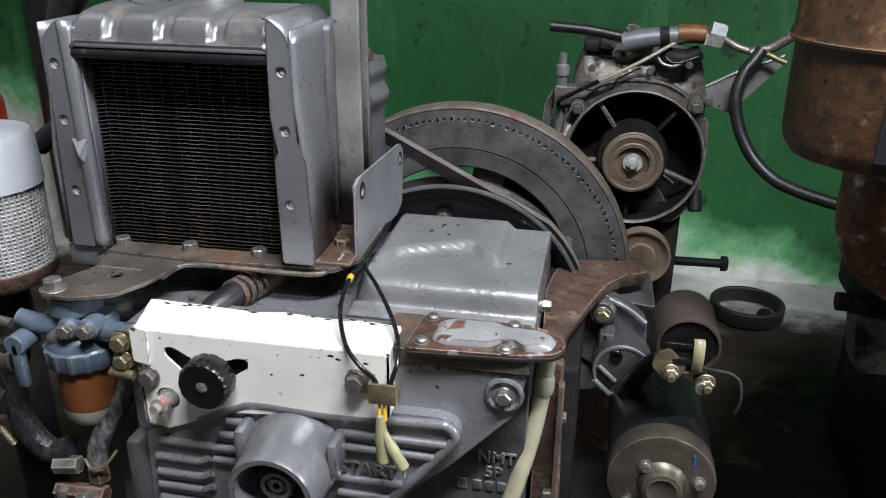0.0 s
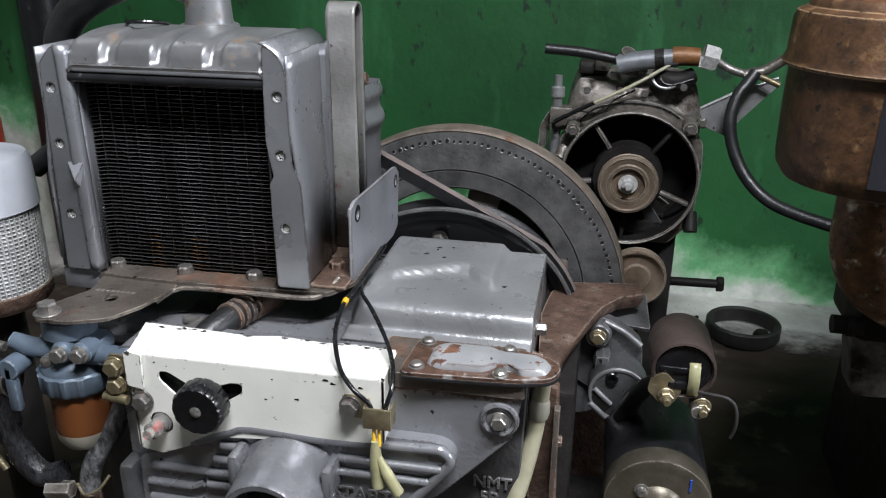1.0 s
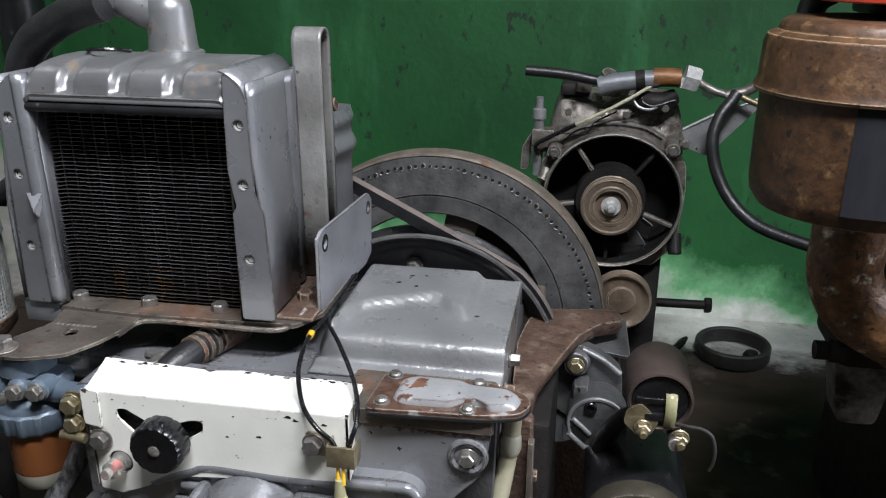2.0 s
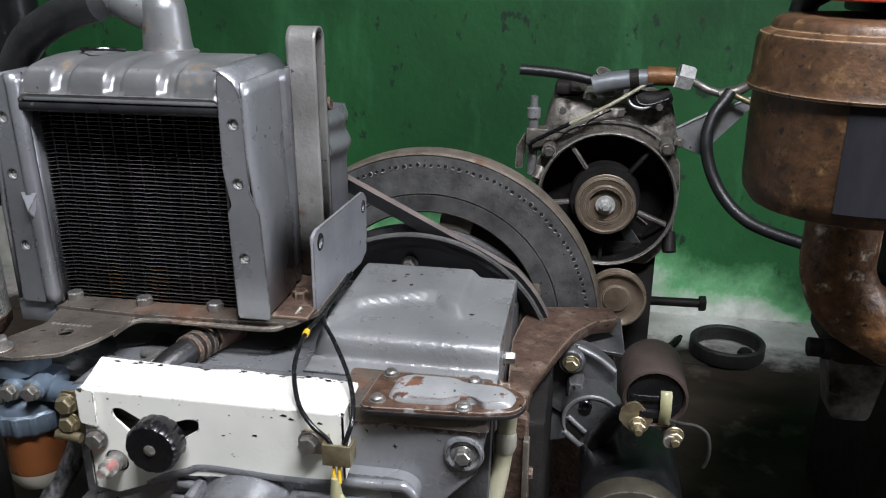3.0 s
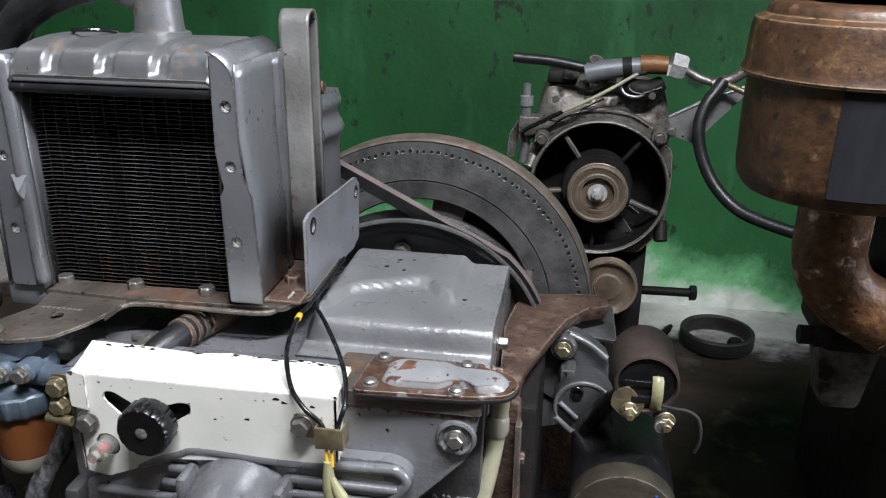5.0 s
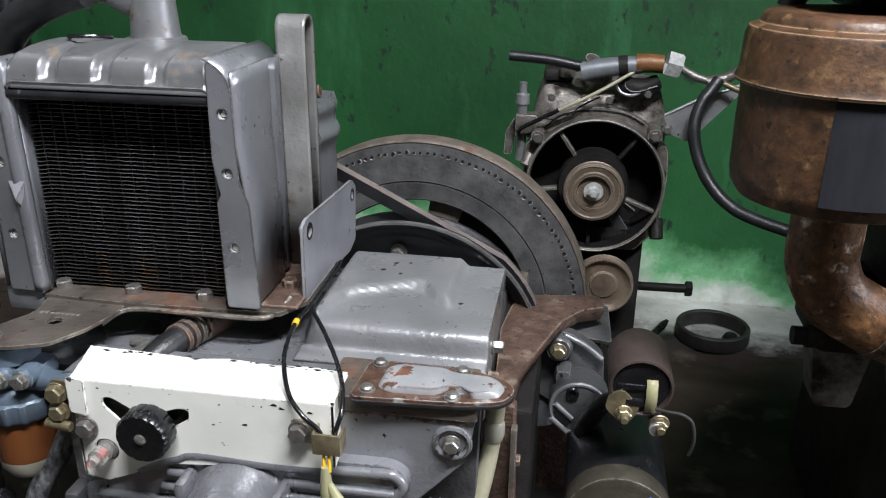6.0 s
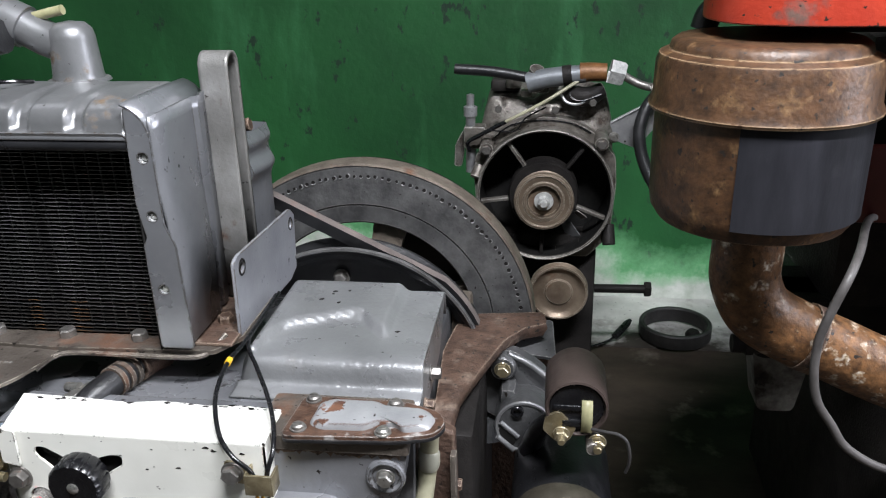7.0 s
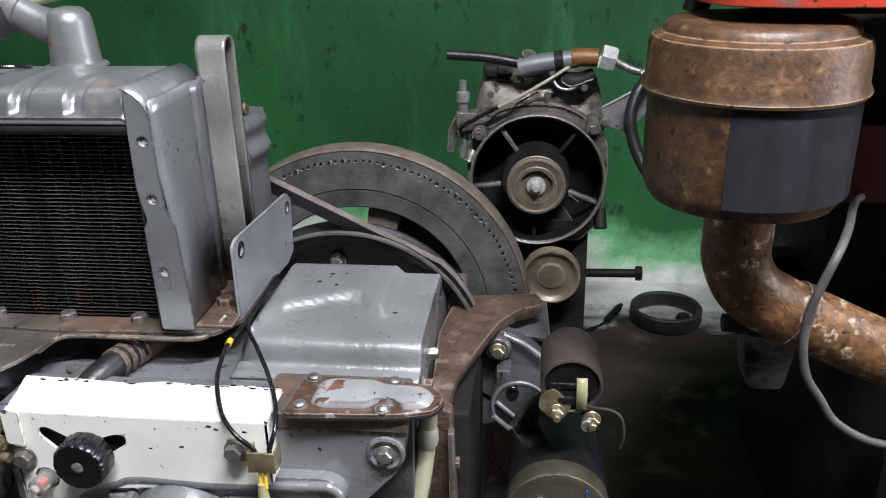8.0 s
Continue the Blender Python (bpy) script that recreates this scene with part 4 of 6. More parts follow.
part("neck_branch", tube(N(), [(-0.341, 0.688, 0.703), (-0.362, 0.688, 0.709), (-0.385, 0.688, 0.721), (-0.41, 0.688, 0.732)], 0.0150, 18), m_tank, rad)
part("branch_collar", tube(N(), [(-0.381, 0.688, 0.719), (-0.397, 0.688, 0.7265)], 0.0180, 20, smooth=False), m_tank, rad)
part("vent_nipple", tube(N(), [(-0.378, 0.688, 0.726), (-0.360, 0.688, 0.730), (-0.345, 0.688, 0.733)], 0.0042, 10), m_sleeve, rad)
part("neck_hose", tube(N(), [(-0.385, 0.66, 0.716), (-0.405, 0.66, 0.711), (-0.434, 0.662, 0.699), (-0.460, 0.666, 0.682), (-0.478, 0.67, 0.655), (-0.484, 0.675, 0.60), (-0.486, 0.68, 0.42)], 0.0145, 16), m_black, rad, "black rubber hose")
part("wire_clip", tube(N(), [(-0.40, 0.655, 0.679), (-0.39, 0.64, 0.6815), (-0.372, 0.645, 0.6815), (-0.365, 0.66, 0.679)], 0.0016, 8), m_plastic, rad)

# base of the radiator
base = part("radiator_base", plate(N(), rounded([(-0.45, 0.594), (-0.34, 0.588), (-0.21, 0.594), (-0.195, 0.62), (-0.195, 0.70), (-0.45, 0.70)], 0.004), 0.004, T((0, 0, 0.468))), m_rustplate, engine, "rusty mounting plate", 0.001)
part("base_lip", tube(N(), [(-0.355, 0.570, 0.460), (-0.345, 0.582, 0.466), (-0.33, 0.5875, 0.4675), (-0.28, 0.588, 0.4675), (-0.225, 0.5895, 0.4675), (-0.214, 0.602, 0.470), (-0.206, 0.612, 0.478)], 0.0022, 8), m_rustplate, base)
for x in (-0.411, -0.346, -0.2815):
    bolt(base, (x, 0.6085, 0.472), "+z", 0.0125, 0.007, 0.0, material=m_rustbolt)
bolt(base, (-0.217, 0.640, 0.472), "+z", 0.0125, 0.008, 0.011, material=m_rust)
part("foot_block", box(N(), (-0.455, 0.592, 0.455), (-0.42, 0.62, 0.475), 0.002), m_rad, base)

# filter bracket
bm = plate(N(), rounded([(-0.423, 0.505), (-0.395, 0.505), (-0.366, 0.517), (-0.352, 0.543), (-0.344, 0.574), (-0.344, 0.598), (-0.418, 0.598), (-0.410, 0.565), (-0.424, 0.535)], 0.006), 0.003, T((0, 0, 0.466)), [circle(-0.384, 0.552, 0.006, 16)])
bracket = part("filter_bracket", bm, m_rustplate, engine, "rusty sheet-steel bracket", 0.001)
bars = N()
for k in range(8):
    box(bars, (-0.4050 + 0.0046 * k, 0.5625, 0.4690), (-0.4018 + 0.0046 * k, 0.5660, 0.4694))
part("stencil_bar", bars, m_strap, bracket, "worn cream stencil marks")
bolt(engine, (-0.4165, 0.516, 0.469), "+z", 0.0135, 0.008, 0.011, material=m_rustbolt)

# lifting strap beside the radiator
rows = []
path = [(0.690, 0.476), (0.690, 0.55), (0.690, 0.62), (0.690, 0.678)]
for k in range(9):
    a = math.pi * (1 - k / 8)
    path.append((0.7035 + 0.0135 * math.cos(a), 0.684 + 0.0135 * math.sin(a)))
path += [(0.717, 0.62), (0.717, 0.476)]
bm = sheet(N(), [[(-0.2355, y, z), (-0.2325, y, z), (-0.2125, y, z), (-0.210, y, z)] for y, z in path])
part("lifting_strap", bm, m_strap, engine, "folded grey steel strap with rust spots", solid=0.003)
# fan shroud behind
bm = N()
rows = []
for z in [0.50 + 0.003 * i for i in range(41)]:
    o = 0.0052 * math.exp(-((z - 0.584) / 0.0085) ** 2) + 0.0032 * math.exp(-((z - 0.609) / 0.007) ** 2)
    rows.append([(-0.235, 0.722, z), (-0.216 + o, 0.726, z), (-0.211 + 1.3 * o, 0.755, z), (-0.212 + o, 0.775, z), (-0.235, 0.78, z)])
part("fan_shroud", sheet(bm, rows), m_rad, engine, "grey ribbed fan shroud", angle=60)
part("shroud_back", box(N(), (-0.43, 0.70, 0.47), (-0.228, 0.78, 0.622), 0.006), m_rad, engine)
part("bolt_stub", cyl(N(), 0.006, 0.012, T((-0.226, 0.74, 0.624)) @ R("Y", 80), 14), m_rust, engine)

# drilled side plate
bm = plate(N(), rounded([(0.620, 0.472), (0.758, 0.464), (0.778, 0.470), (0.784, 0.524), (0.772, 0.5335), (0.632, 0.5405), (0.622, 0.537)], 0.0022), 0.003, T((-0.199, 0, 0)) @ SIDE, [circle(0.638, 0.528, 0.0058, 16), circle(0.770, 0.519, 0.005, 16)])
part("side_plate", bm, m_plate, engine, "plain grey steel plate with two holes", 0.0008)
for y, z, r in ((0.638, 0.528, 0.0058), (0.770, 0.519, 0.005)):
    part("hole_ring", lathe(N(), [(r, 0.0), (r, 0.0006), (r * 1.3, 0.0004), (r * 1.32, 0.0)], T((-0.196, y, z)) @ R("Y", 90), 24), m_darkmass, engine)
bolt(engine, (-0.199, 0.640, 0.527), "-x", 0.011, 0.006, material=m_rustbolt)
part("plate_foot", box(N(), (-0.234, 0.60, 0.472), (-0.197, 0.69, 0.475), 0.001), m_rust, engine)

# ---- flywheel, pulley and belt ----
FWX, FWZ = -0.152, 0.350
bm = lathe(N(), [(0.129, -0.004), (0.131, -0.0015), (0.1500, -0.0015), (0.1506, -0.0040), (0.1514, -0.0040), (0.152, -0.0005), (0.194, -0.004), (0.1955, -0.003)], T((FWX, 0.884, FWZ)) @ FRONT, 160)
lathe(bm, [(0.129, -0.004), (0.128, -0.012), (0.128, -0.040), (0.19, -0.044), (0.196, -0.04)], T((FWX, 0.884, FWZ)) @ FRONT, 160)
fly = part("flywheel", bm, m_iron, engine, "large dark cast-iron flywheel with a dimpled face")
part("rim", lathe(N(), [(0.1945, -0.0045), (0.1975, -0.0055), (0.1990, -0.009), (0.1985, -0.030), (0.194, -0.034)], T((FWX, 0.884, FWZ)) @ FRONT, 160), m_rim, fly, "worn brownish rim")
dimples = []
# Pits are coloured in: dark middle for shade, bright lower crescent for light.
for k in range(4):
    bm = lathe(N(), [(0, 0.0002), (0.0017, 0.0003), (0.0020, 0.0)], FRONT, 9)
    lathe(bm, [(0.0017, 0.0004), (0.0023, 0.0008), (0.0029, 0.0)], FRONT @ R("Z", 205 + 25 * k), 7, 95 + 20 * k)
    dimple = finish(bm, "balance_dimple", m_darkmass)
    dimple.materials.append(m_dimple)
    for f in dimple.polygons:
        f.material_index = 1 if f.index >= 18 else 0
    dimples.append(dimple)
pits = random.Random(31)
for i in range(62):
    a, q = radians(-8 + 152 * i / 61 + pits.uniform(-0.25, 0.25)), 0.1838 + pits.uniform(-0.0006, 0.0006)
    place_part("balance_dimple", dimples[pits.randrange(4)], fly, T((FWX + q * math.cos(a), 0.8862, FWZ + q * math.sin(a))) @ Matrix.Scale(pits.uniform(0.80, 1.20), 4))
for a in (76, 15, 200, 270, 330):
    m = T((FWX, 0.918, FWZ)) @ FRONT @ R("Z", a)
    part("spoke", plate(N(), rounded([(0.03, -0.020), (0.10, -0.017), (0.128, -0.020), (0.130, 0.0), (0.128, 0.020), (0.10, 0.017), (0.03, 0.020)], 0.016, 5), 0.02, m), m_rim, fly, "", 0.003)
web = [(0.05 * math.cos(radians(a)), 0.05 * math.sin(radians(a))) for a in (74, 45, 16)] + [(0.130 * math.cos(radians(a)), 0.130 * math.sin(radians(a))) for a in range(16, 75, 6)]
part("web", plate(N(), web, 0.006, T((FWX, 0.945, FWZ)) @ FRONT), m_darkmass, fly)
part("hub", cyl(N(), 0.05, 0.06, T((FWX, 0.94, FWZ)) @ FRONT, 40), m_iron, fly)

pul = part("belt_pulley", lathe(N(), [(0.141, -0.006), (0.1435, -0.004), (0.1450, 0.0), (0.1435, 0.0015), (0.1395, -0.001), (0.134, -0.008), (0.130, -0.014), (0.126, -0.020), (0.118, -0.024), (0.03, -0.026), (0, -0.026)], T((-0.145, 0.779, 0.3465)) @ FRONT, 128), m_pulley, engine, "black painted belt pulley with a bright rim edge")
part("rim_edge", lathe(N(), [(0.1400, 0.0), (0.1420, 0.0030), (0.1445, 0.0028), (0.1455, 0.0)], T((-0.145, 0.779, 0.3465)) @ FRONT, 128), m_iron, pul, "bright worn rim edge")
part("groove", lathe(N(), [(0.1455, -0.002), (0.128, -0.011), (0.128, -0.014), (0.146, -0.024), (0.146, -0.028), (0.12, -0.03)], T((-0.145, 0.779, 0.3465)) @ FRONT, 128), m_black, pul)
bolt(pul, (-0.156, 0.802, 0.449), s=0.012, h=0.009, washer=0.009, material=m_rustbolt)

part("spacer_block", box(N(), (-0.047, 0.80, 0.375), (-0.020, 0.83, 0.4265), 0.004), m_rim, engine, "tan rusted spacer block")

# belt round the pulley, up to the fan behind the radiator
bm = N()
cx, cz, rr = -0.145, 0.3465, 0.1462
belt_path = []
a0 = 47
for k in range(20):
    a = radians(-40 + (a0 + 40) * k / 19)
    belt_path.append((cx + rr * math.cos(a), cz + rr * math.sin(a), math.cos(a), math.sin(a)))
ux, uz = -math.sin(radians(a0 + 16)), math.cos(radians(a0 + 16))
nx, nz = uz, -ux
ex, ez = belt_path[-1][0], belt_path[-1][1]
for d in (0.02, 0.10, 0.24):
    belt_path.append((ex + ux * d, ez + uz * d, nx, nz))
rows = []
for x, z, a, b in belt_path:
    rows.append([(x - a * 0.011, 0.7865, z - b * 0.011), (x + a * 0.002, 0.784, z + b * 0.002), (x + a * 0.002, 0.797, z + b * 0.002), (x - a * 0.011, 0.795, z - b * 0.011), (x - a * 0.011, 0.7865, z - b * 0.011)])
belt = part("drive_belt", sheet(bm, rows), m_black, engine, "worn black rubber drive belt, outer face rubbed reddish")
belt.data.materials.append(m_belt)
for f in belt.data.polygons:
    f.material_index = 1 if f.index % 4 == 1 else 0

# rusty bell plate beside the starter
def arch_z(x, y):
    return 0.405 - 0.30 * max(0.0, 0.64 - y)


bm = N()
inner = [(-0.020, 0.600), (-0.014, 0.647), (-0.007, 0.674), (0.003, 0.708), (0.011, 0.735), (0.020, 0.761), (0.038, 0.788), (0.060, 0.800)]
outer = [(-0.036, 0.600), (-0.036, 0.652), (-0.038, 0.689), (-0.040, 0.730), (-0.038, 0.751), (-0.034, 0.783), (-0.024, 0.813), (0.054, 0.824)]
rows = []
for (ix, iy), (ox, oy) in zip(inner, outer):
    row = [(ix - 0.004, iy + 0.002, arch_z(ix, iy) - 0.016), (ix + 0.0005, iy, arch_z(ix, iy) - 0.006), (ix - 0.0012, iy, arch_z(ix, iy) - 0.001)]
    for k in (0.15, 0.5, 0.85, 1.0):
        row.append((ix + (ox - ix) * k, iy + (oy - iy) * k, arch_z(ix, iy) + 0.002 * math.sin(k * 3)))
    row.append((ox, oy, arch_z(ix, iy) - 0.05))
    rows.append(row)
part("bell_plate", sheet(bm, rows), m_rust, engine, "thick rusty brown casting curving round the starter", angle=50)
bm = plate(N(), [(-0.036, 0.10), (-0.004, 0.10), (-0.010, 0.25), (-0.014, 0.40), (-0.036, 0.41)], 0.012, facing(0.612))
part("bell_flange", bm, m_rust, engine, "rusty flange", 0.002)
part("flange_edge", box(N(), (-0.017, 0.590, 0.16), (-0.012, 0.60, 0.385), 0.001), m_rustplate, engine)
bolt(engine, (-0.016, 0.606, 0.345), "+x", 0.009, 0.007, material=m_rust)
bolt(engine, (-0.020, 0.598, 0.268), "-y", 0.012, 0.007, material=m_rustbolt)
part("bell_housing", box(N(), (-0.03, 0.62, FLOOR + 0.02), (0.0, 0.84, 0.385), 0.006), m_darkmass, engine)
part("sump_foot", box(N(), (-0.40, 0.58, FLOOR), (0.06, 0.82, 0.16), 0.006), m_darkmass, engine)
bm = plate(N(), [(-0.012, 0.10), (0.05, 0.10), (0.075, 0.25), (0.06, 0.36), (0.02, 0.38), (-0.012, 0.39)], 0.01, facing(0.845))
part("starter_flange", bm, m_rust, engine)

# ---- starter motor ----
st = part("starter_motor", lathe(N(), [(0, -0.004), (0.0455, -0.004), (0.0465, 0.0), (0.0465, 0.105), (0.044, 0.110), (0, 0.112)], T((0.077, 0.622, 0.2865)) @ R("X", -90), 56), m_blackpaint, engine, "black starter motor with grey end cap")
m_cap = m_dirtyalu
# Cap colour is darkened to hold the shade of the solenoid above.
part("end_cap", lathe(N(), [(0.0472, 0.014), (0.0472, -0.004), (0.0462, -0.0065), (0.041, -0.008), (0.038, -0.0075), (0.034, -0.0085), (0.022, -0.0085), (0.019, -0.011), (0.017, -0.020), (0.013, -0.022), (0.010, -0.020), (0, -0.020)], T((0.077, 0.618, 0.2865)) @ R("X", -90), 56), mat("shaded_grey_zinc_cap", (0.085, 0.074, 0.055), (0.165, 0.148, 0.115), 0.36, 0.65, 26, GRIME, 0.25, 40, 0.2, bump=0.15, specks=0.6, edge=(0.35, 0.31, 0.24), edge_amount=0.7), st, "dull zinc-plated end cap, darkened for the solenoid's shade")
for x, z in ((0.062, 0.303), (0.1085, 0.2915), (0.05, 0.262)):
    bm = lathe(N(), [(0.0062, 0), (0.0062, 0.002), (0.0045, 0.0025), (0.0045, 0.006), (0.003, 0.007), (0, 0.0065)], T((x, 0.610, z)) @ FRONT, 18)
    part("screw", bm, m_zinc, st)
part("paint_mark", box(N(), (0.1015, 0.6085, 0.3075), (0.1030, 0.6110, 0.3190)), m_paintblue, st)
# solenoid
so = part("solenoid", lathe(N(), [(0.0225, 0.012), (0.0225, 0.003), (0.0240, 0.0), (0.0258, 0.0005), (0.0262, 0.003), (0.0262, 0.058), (0.024, 0.063), (0.012, 0.065), (0, 0.065)], T((0.0855, 0.617, 0.4185)) @ R("X", -90), 44), m_solenoid, engine, "brown primed solenoid can")
part("solenoid_cap", cyl(N(), 0.0224, 0.006, T((0.0855, 0.626, 0.4185)) @ FRONT, 36), m_plastic, so)
part("cap_ridge", box(N(), (0.066, 0.618, 0.416), (0.094, 0.626, 0.421), 0.001), m_plastic, so)
part("cap_ridge", box(N(), (0.074, 0.616, 0.402), (0.090, 0.626, 0.408), 0.001), m_plastic, so)
bm = plate(N(), rounded([(0.060, 0.410), (0.071, 0.416), (0.086, 0.401), (0.080, 0.388), (0.070, 0.386), (0.058, 0.398)], 0.003), 0.003, facing(0.620))
part("terminal_plate", bm, m_brass, so, "tarnished copper terminal plate")
bolt(so, (0.0735, 0.6165, 0.3955), s=0.0105, h=0.006, washer=0.0070, stud=0.0033, material=m_brass, name="terminal_nut")
bolt(so, (0.1035, 0.6200, 0.3865), s=0.0105, h=0.006, washer=0.0078, stud=0.0036, material=m_brass, name="terminal_nut")
part("copper_strap", sheet(N(), [[(0.0895, y, z), (0.0985, y, z)] for y, z in ((0.624, 0.428), (0.616, 0.424), (0.613, 0.412), (0.616, 0.398), (0.622, 0.392))]), m_sleeve, so, "yellowed terminal strap", solid=0.0015)
part("lead_wire", tube(N(), [(0.098, 0.612, 0.404), (0.108, 0.606, 0.406), (0.118, 0.602, 0.407), (0.1255, 0.600, 0.402), (0.1285, 0.600, 0.390), (0.1285, 0.602, 0.378), (0.1265, 0.604, 0.369)], 0.0014, 8), m_lead, so, "loose grey wire end")
part("terminal_post", cyl(N(), 0.006, 0.03, T((0.1, 0.64, 0.385)) @ FRONT, 16), m_dirtyalu, so)
# drive housing: a round nose that faces the front, its window opening painted dark, on an eared flange
NX, NY, NZ = 0.0400, 0.722, 0.3285
bm = lathe(N(), [(0, 0.0), (0.0262, 0.0), (0.0285, 0.0012), (0.0292, 0.004), (0.0292, 0.030), (0.0275, 0.036), (0.0215, 0.044), (0.0205, 0.100), (0, 0.102)], T((NX, NY, NZ)) @ R("X", -90), 56)
nose = part("drive_housing", bm, m_castalu, engine, "grimy cast aluminium starter nose housing")
part("face_rim", lathe(N(), [(0.0255, 0.0), (0.0258, 0.0012), (0.0280, 0.0012), (0.0290, -0.0006)], T((NX, NY, NZ)) @ FRONT, 56), m_alu, nose, "bright machined edge")
bm = plate(N(), rounded([(-0.006, 0.320), (-0.006, 0.368), (0.004, 0.386), (0.020, 0.3915), (0.038, 0.384), (0.062, 0.366), (0.066, 0.30), (0.02, 0.305)], 0.010), 0.014, facing(0.778))
part("mount_flange", bm, m_castalu, nose, "aluminium mounting flange", 0.003)
bm = lathe(N(), [(0, 0.016), (0.0115, 0.016), (0.0140, 0.013), (0.0155, 0.0), (0.0, 0.0)], T((0.0165, 0.768, 0.375)) @ FRONT, 28)
part("bolt_ear", bm, m_castalu, nose)
part("casting_web", box(N(), (0.014, 0.735, 0.336), (0.032, 0.768, 0.362), 0.008), m_castalu, nose)
part("casting_web", tube(N(), [(0.022, 0.760, 0.3885), (0.042, 0.758, 0.380), (0.060, 0.756, 0.367)], 0.0030, 10), m_alu, nose, "worn bright casting ridge")
bolt(nose, (0.0165, 0.7515, 0.375), s=0.0115, h=0.006, washer=0.0085, material=m_brass)
screw = lathe(N(), [(0.0062, 0.0), (0.0062, 0.0035), (0.0055, 0.0042), (0.0036, 0.0042), (0.0034, 0.0015), (0, 0.0015)], T((0.0330, NY, 0.3470)) @ FRONT, 20)
part("socket_screw", screw, m_plastic, nose, "black socket screw")
for x0, z0, x1, z1, q in ((0.0165, 0.3330, 0.0340, 0.3170, 0.0026), (0.0135, 0.3165, 0.0300, 0.3015, 0.0030)):
    part("casting_rib", tube(N(), [(x0, NY - 0.0005, z0), (x1, NY - 0.0005, z1)], q, 10, smooth=False), m_alu, nose, "bright worn window edge")
# Thin black plate paints the window's shaded opening onto the solid nose.
part("slot_shade", plate(N(), rounded([(0.0135, 0.3205), (0.0185, 0.3290), (0.0335, 0.3150), (0.0290, 0.3055)], 0.003), 0.0008, facing(NY)), m_core_and_shade, nose)
part("housing_lid", plate(N(), rounded([(0.024, 0.792), (0.044, 0.845), (0.066, 0.845), (0.070, 0.785)], 0.004), 0.004, T((0, 0, 0.372)) @ T((0, 0.8, 0)) @ R("X", 14) @ T((0, -0.8, 0))), m_castalu, nose, "", 0.001)
part("clutch_shell", tube(N(), [(0.004, 0.80, 0.330), (-0.002, 0.785, 0.305), (0.002, 0.775, 0.275)], 0.016, 16), m_grey_dirty, nose)
part("motor_lead", tube(N(), [(0.066, 0.632, 0.398), (0.060, 0.645, 0.386), (0.054, 0.668, 0.362), (0.050, 0.690, 0.338), (0.046, 0.70, 0.318)], 0.0085, 12, radii=lambda t: 0.0065 + 0.004 * t), m_blackpaint, so, "thick black rubber-sleeved lead")

# ---- fuel filter with its cock ----
fx, fy = -0.410, 0.530
filt = part("fuel_filter", lathe(N(), [(0, 0.466), (0.016, 0.465), (0.021, 0.461), (0.021, 0.447), (0.016, 0.443), (0.014, 0.434), (0.018, 0.430), (0.025, 0.425), (0.028, 0.420), (0.028, 0.414), (0, 0.413)], T((fx, fy, 0)), 40), m_blue, engine, "blue-grey fuel cock and filter with an amber bowl")
bm = lathe(N(), [(0.0275, 0.418), (0.0295, 0.416), (0.0295, 0.402), (0.0275, 0.399), (0.024, 0.398)], Matrix(), 112)
for v in bm.verts:
    if v.co.z < 0.417 and math.hypot(v.co.x, v.co.y) > 0.026:
        k = 1 + 0.045 * round(0.5 + 0.5 * math.cos(14 * math.atan2(v.co.y, v.co.x)))
        v.co.x, v.co.y = v.co.x * k, v.co.y * k
bm.transform(T((fx, fy, 0)))
part("cock_body", box(N(), (fx - 0.026, fy - 0.013, 0.4270), (fx + 0.034, fy + 0.014, 0.4480), 0.009), m_blue, filt)
part("ring_nut", bm, m_blue, filt, "ribbed ring nut")
part("bowl", lathe(N(), [(0.0245, 0.402), (0.0240, 0.364), (0.0230, 0.352), (0.019, 0.346), (0, 0.345)], T((fx, fy, 0)), 36), m_amber, filt, "bowl full of amber fuel")
part("bowl_foot", lathe(N(), [(0.0243, 0.360), (0.0236, 0.352), (0.0195, 0.3445), (0, 0.343)], T((fx, fy, 0)), 36), m_milky, filt)
part("outlet_arm", tube(N(), [(fx + 0.008, fy - 0.006, 0.432), (fx + 0.03, fy - 0.008, 0.433), (fx + 0.048, fy - 0.012, 0.436), (fx + 0.062, fy - 0.014, 0.440)], 0.0085, 16, radii=lambda t: 0.0105 - 0.004 * t), m_blue, filt)
part("inlet_arm", tube(N(), [(fx - 0.008, fy - 0.006, 0.434), (fx - 0.026, fy - 0.010, 0.434), (fx - 0.046, fy - 0.012, 0.440)], 0.0085, 16, radii=lambda t: 0.0100 - 0.003 * t), m_blue, filt)
bm = cyl(N(), 0.0090, 0.022, T((fx - 0.0395, fy - 0.010, 0.423)) @ FRONT, 20)
box(bm, (fx - 0.0445, fy - 0.032, 0.384), (fx - 0.0345, fy - 0.024, 0.428), 0.003)
part("cock_lever", bm, m_blue, filt, "grey plastic lever turned down")
for x, z in ((fx + 0.0054, 0.4390), (fx + 0.0233, 0.4405)):
    part("bolt_boss", cyl(N(), 0.0088, 0.018, T((x, fy - 0.006, z)) @ FRONT, 22, 0.002), m_blue, filt)
    bolt(filt, (x, fy - 0.024, z), s=0.0108, h=0.005, washer=0.0074)
part("screw", lathe(N(), [(0.005, -0.01), (0.005, 0.004), (0, 0.006)], T((fx - 0.0093, fy - 0.020, 0.4295)) @ FRONT, 14), m_zinc, filt)
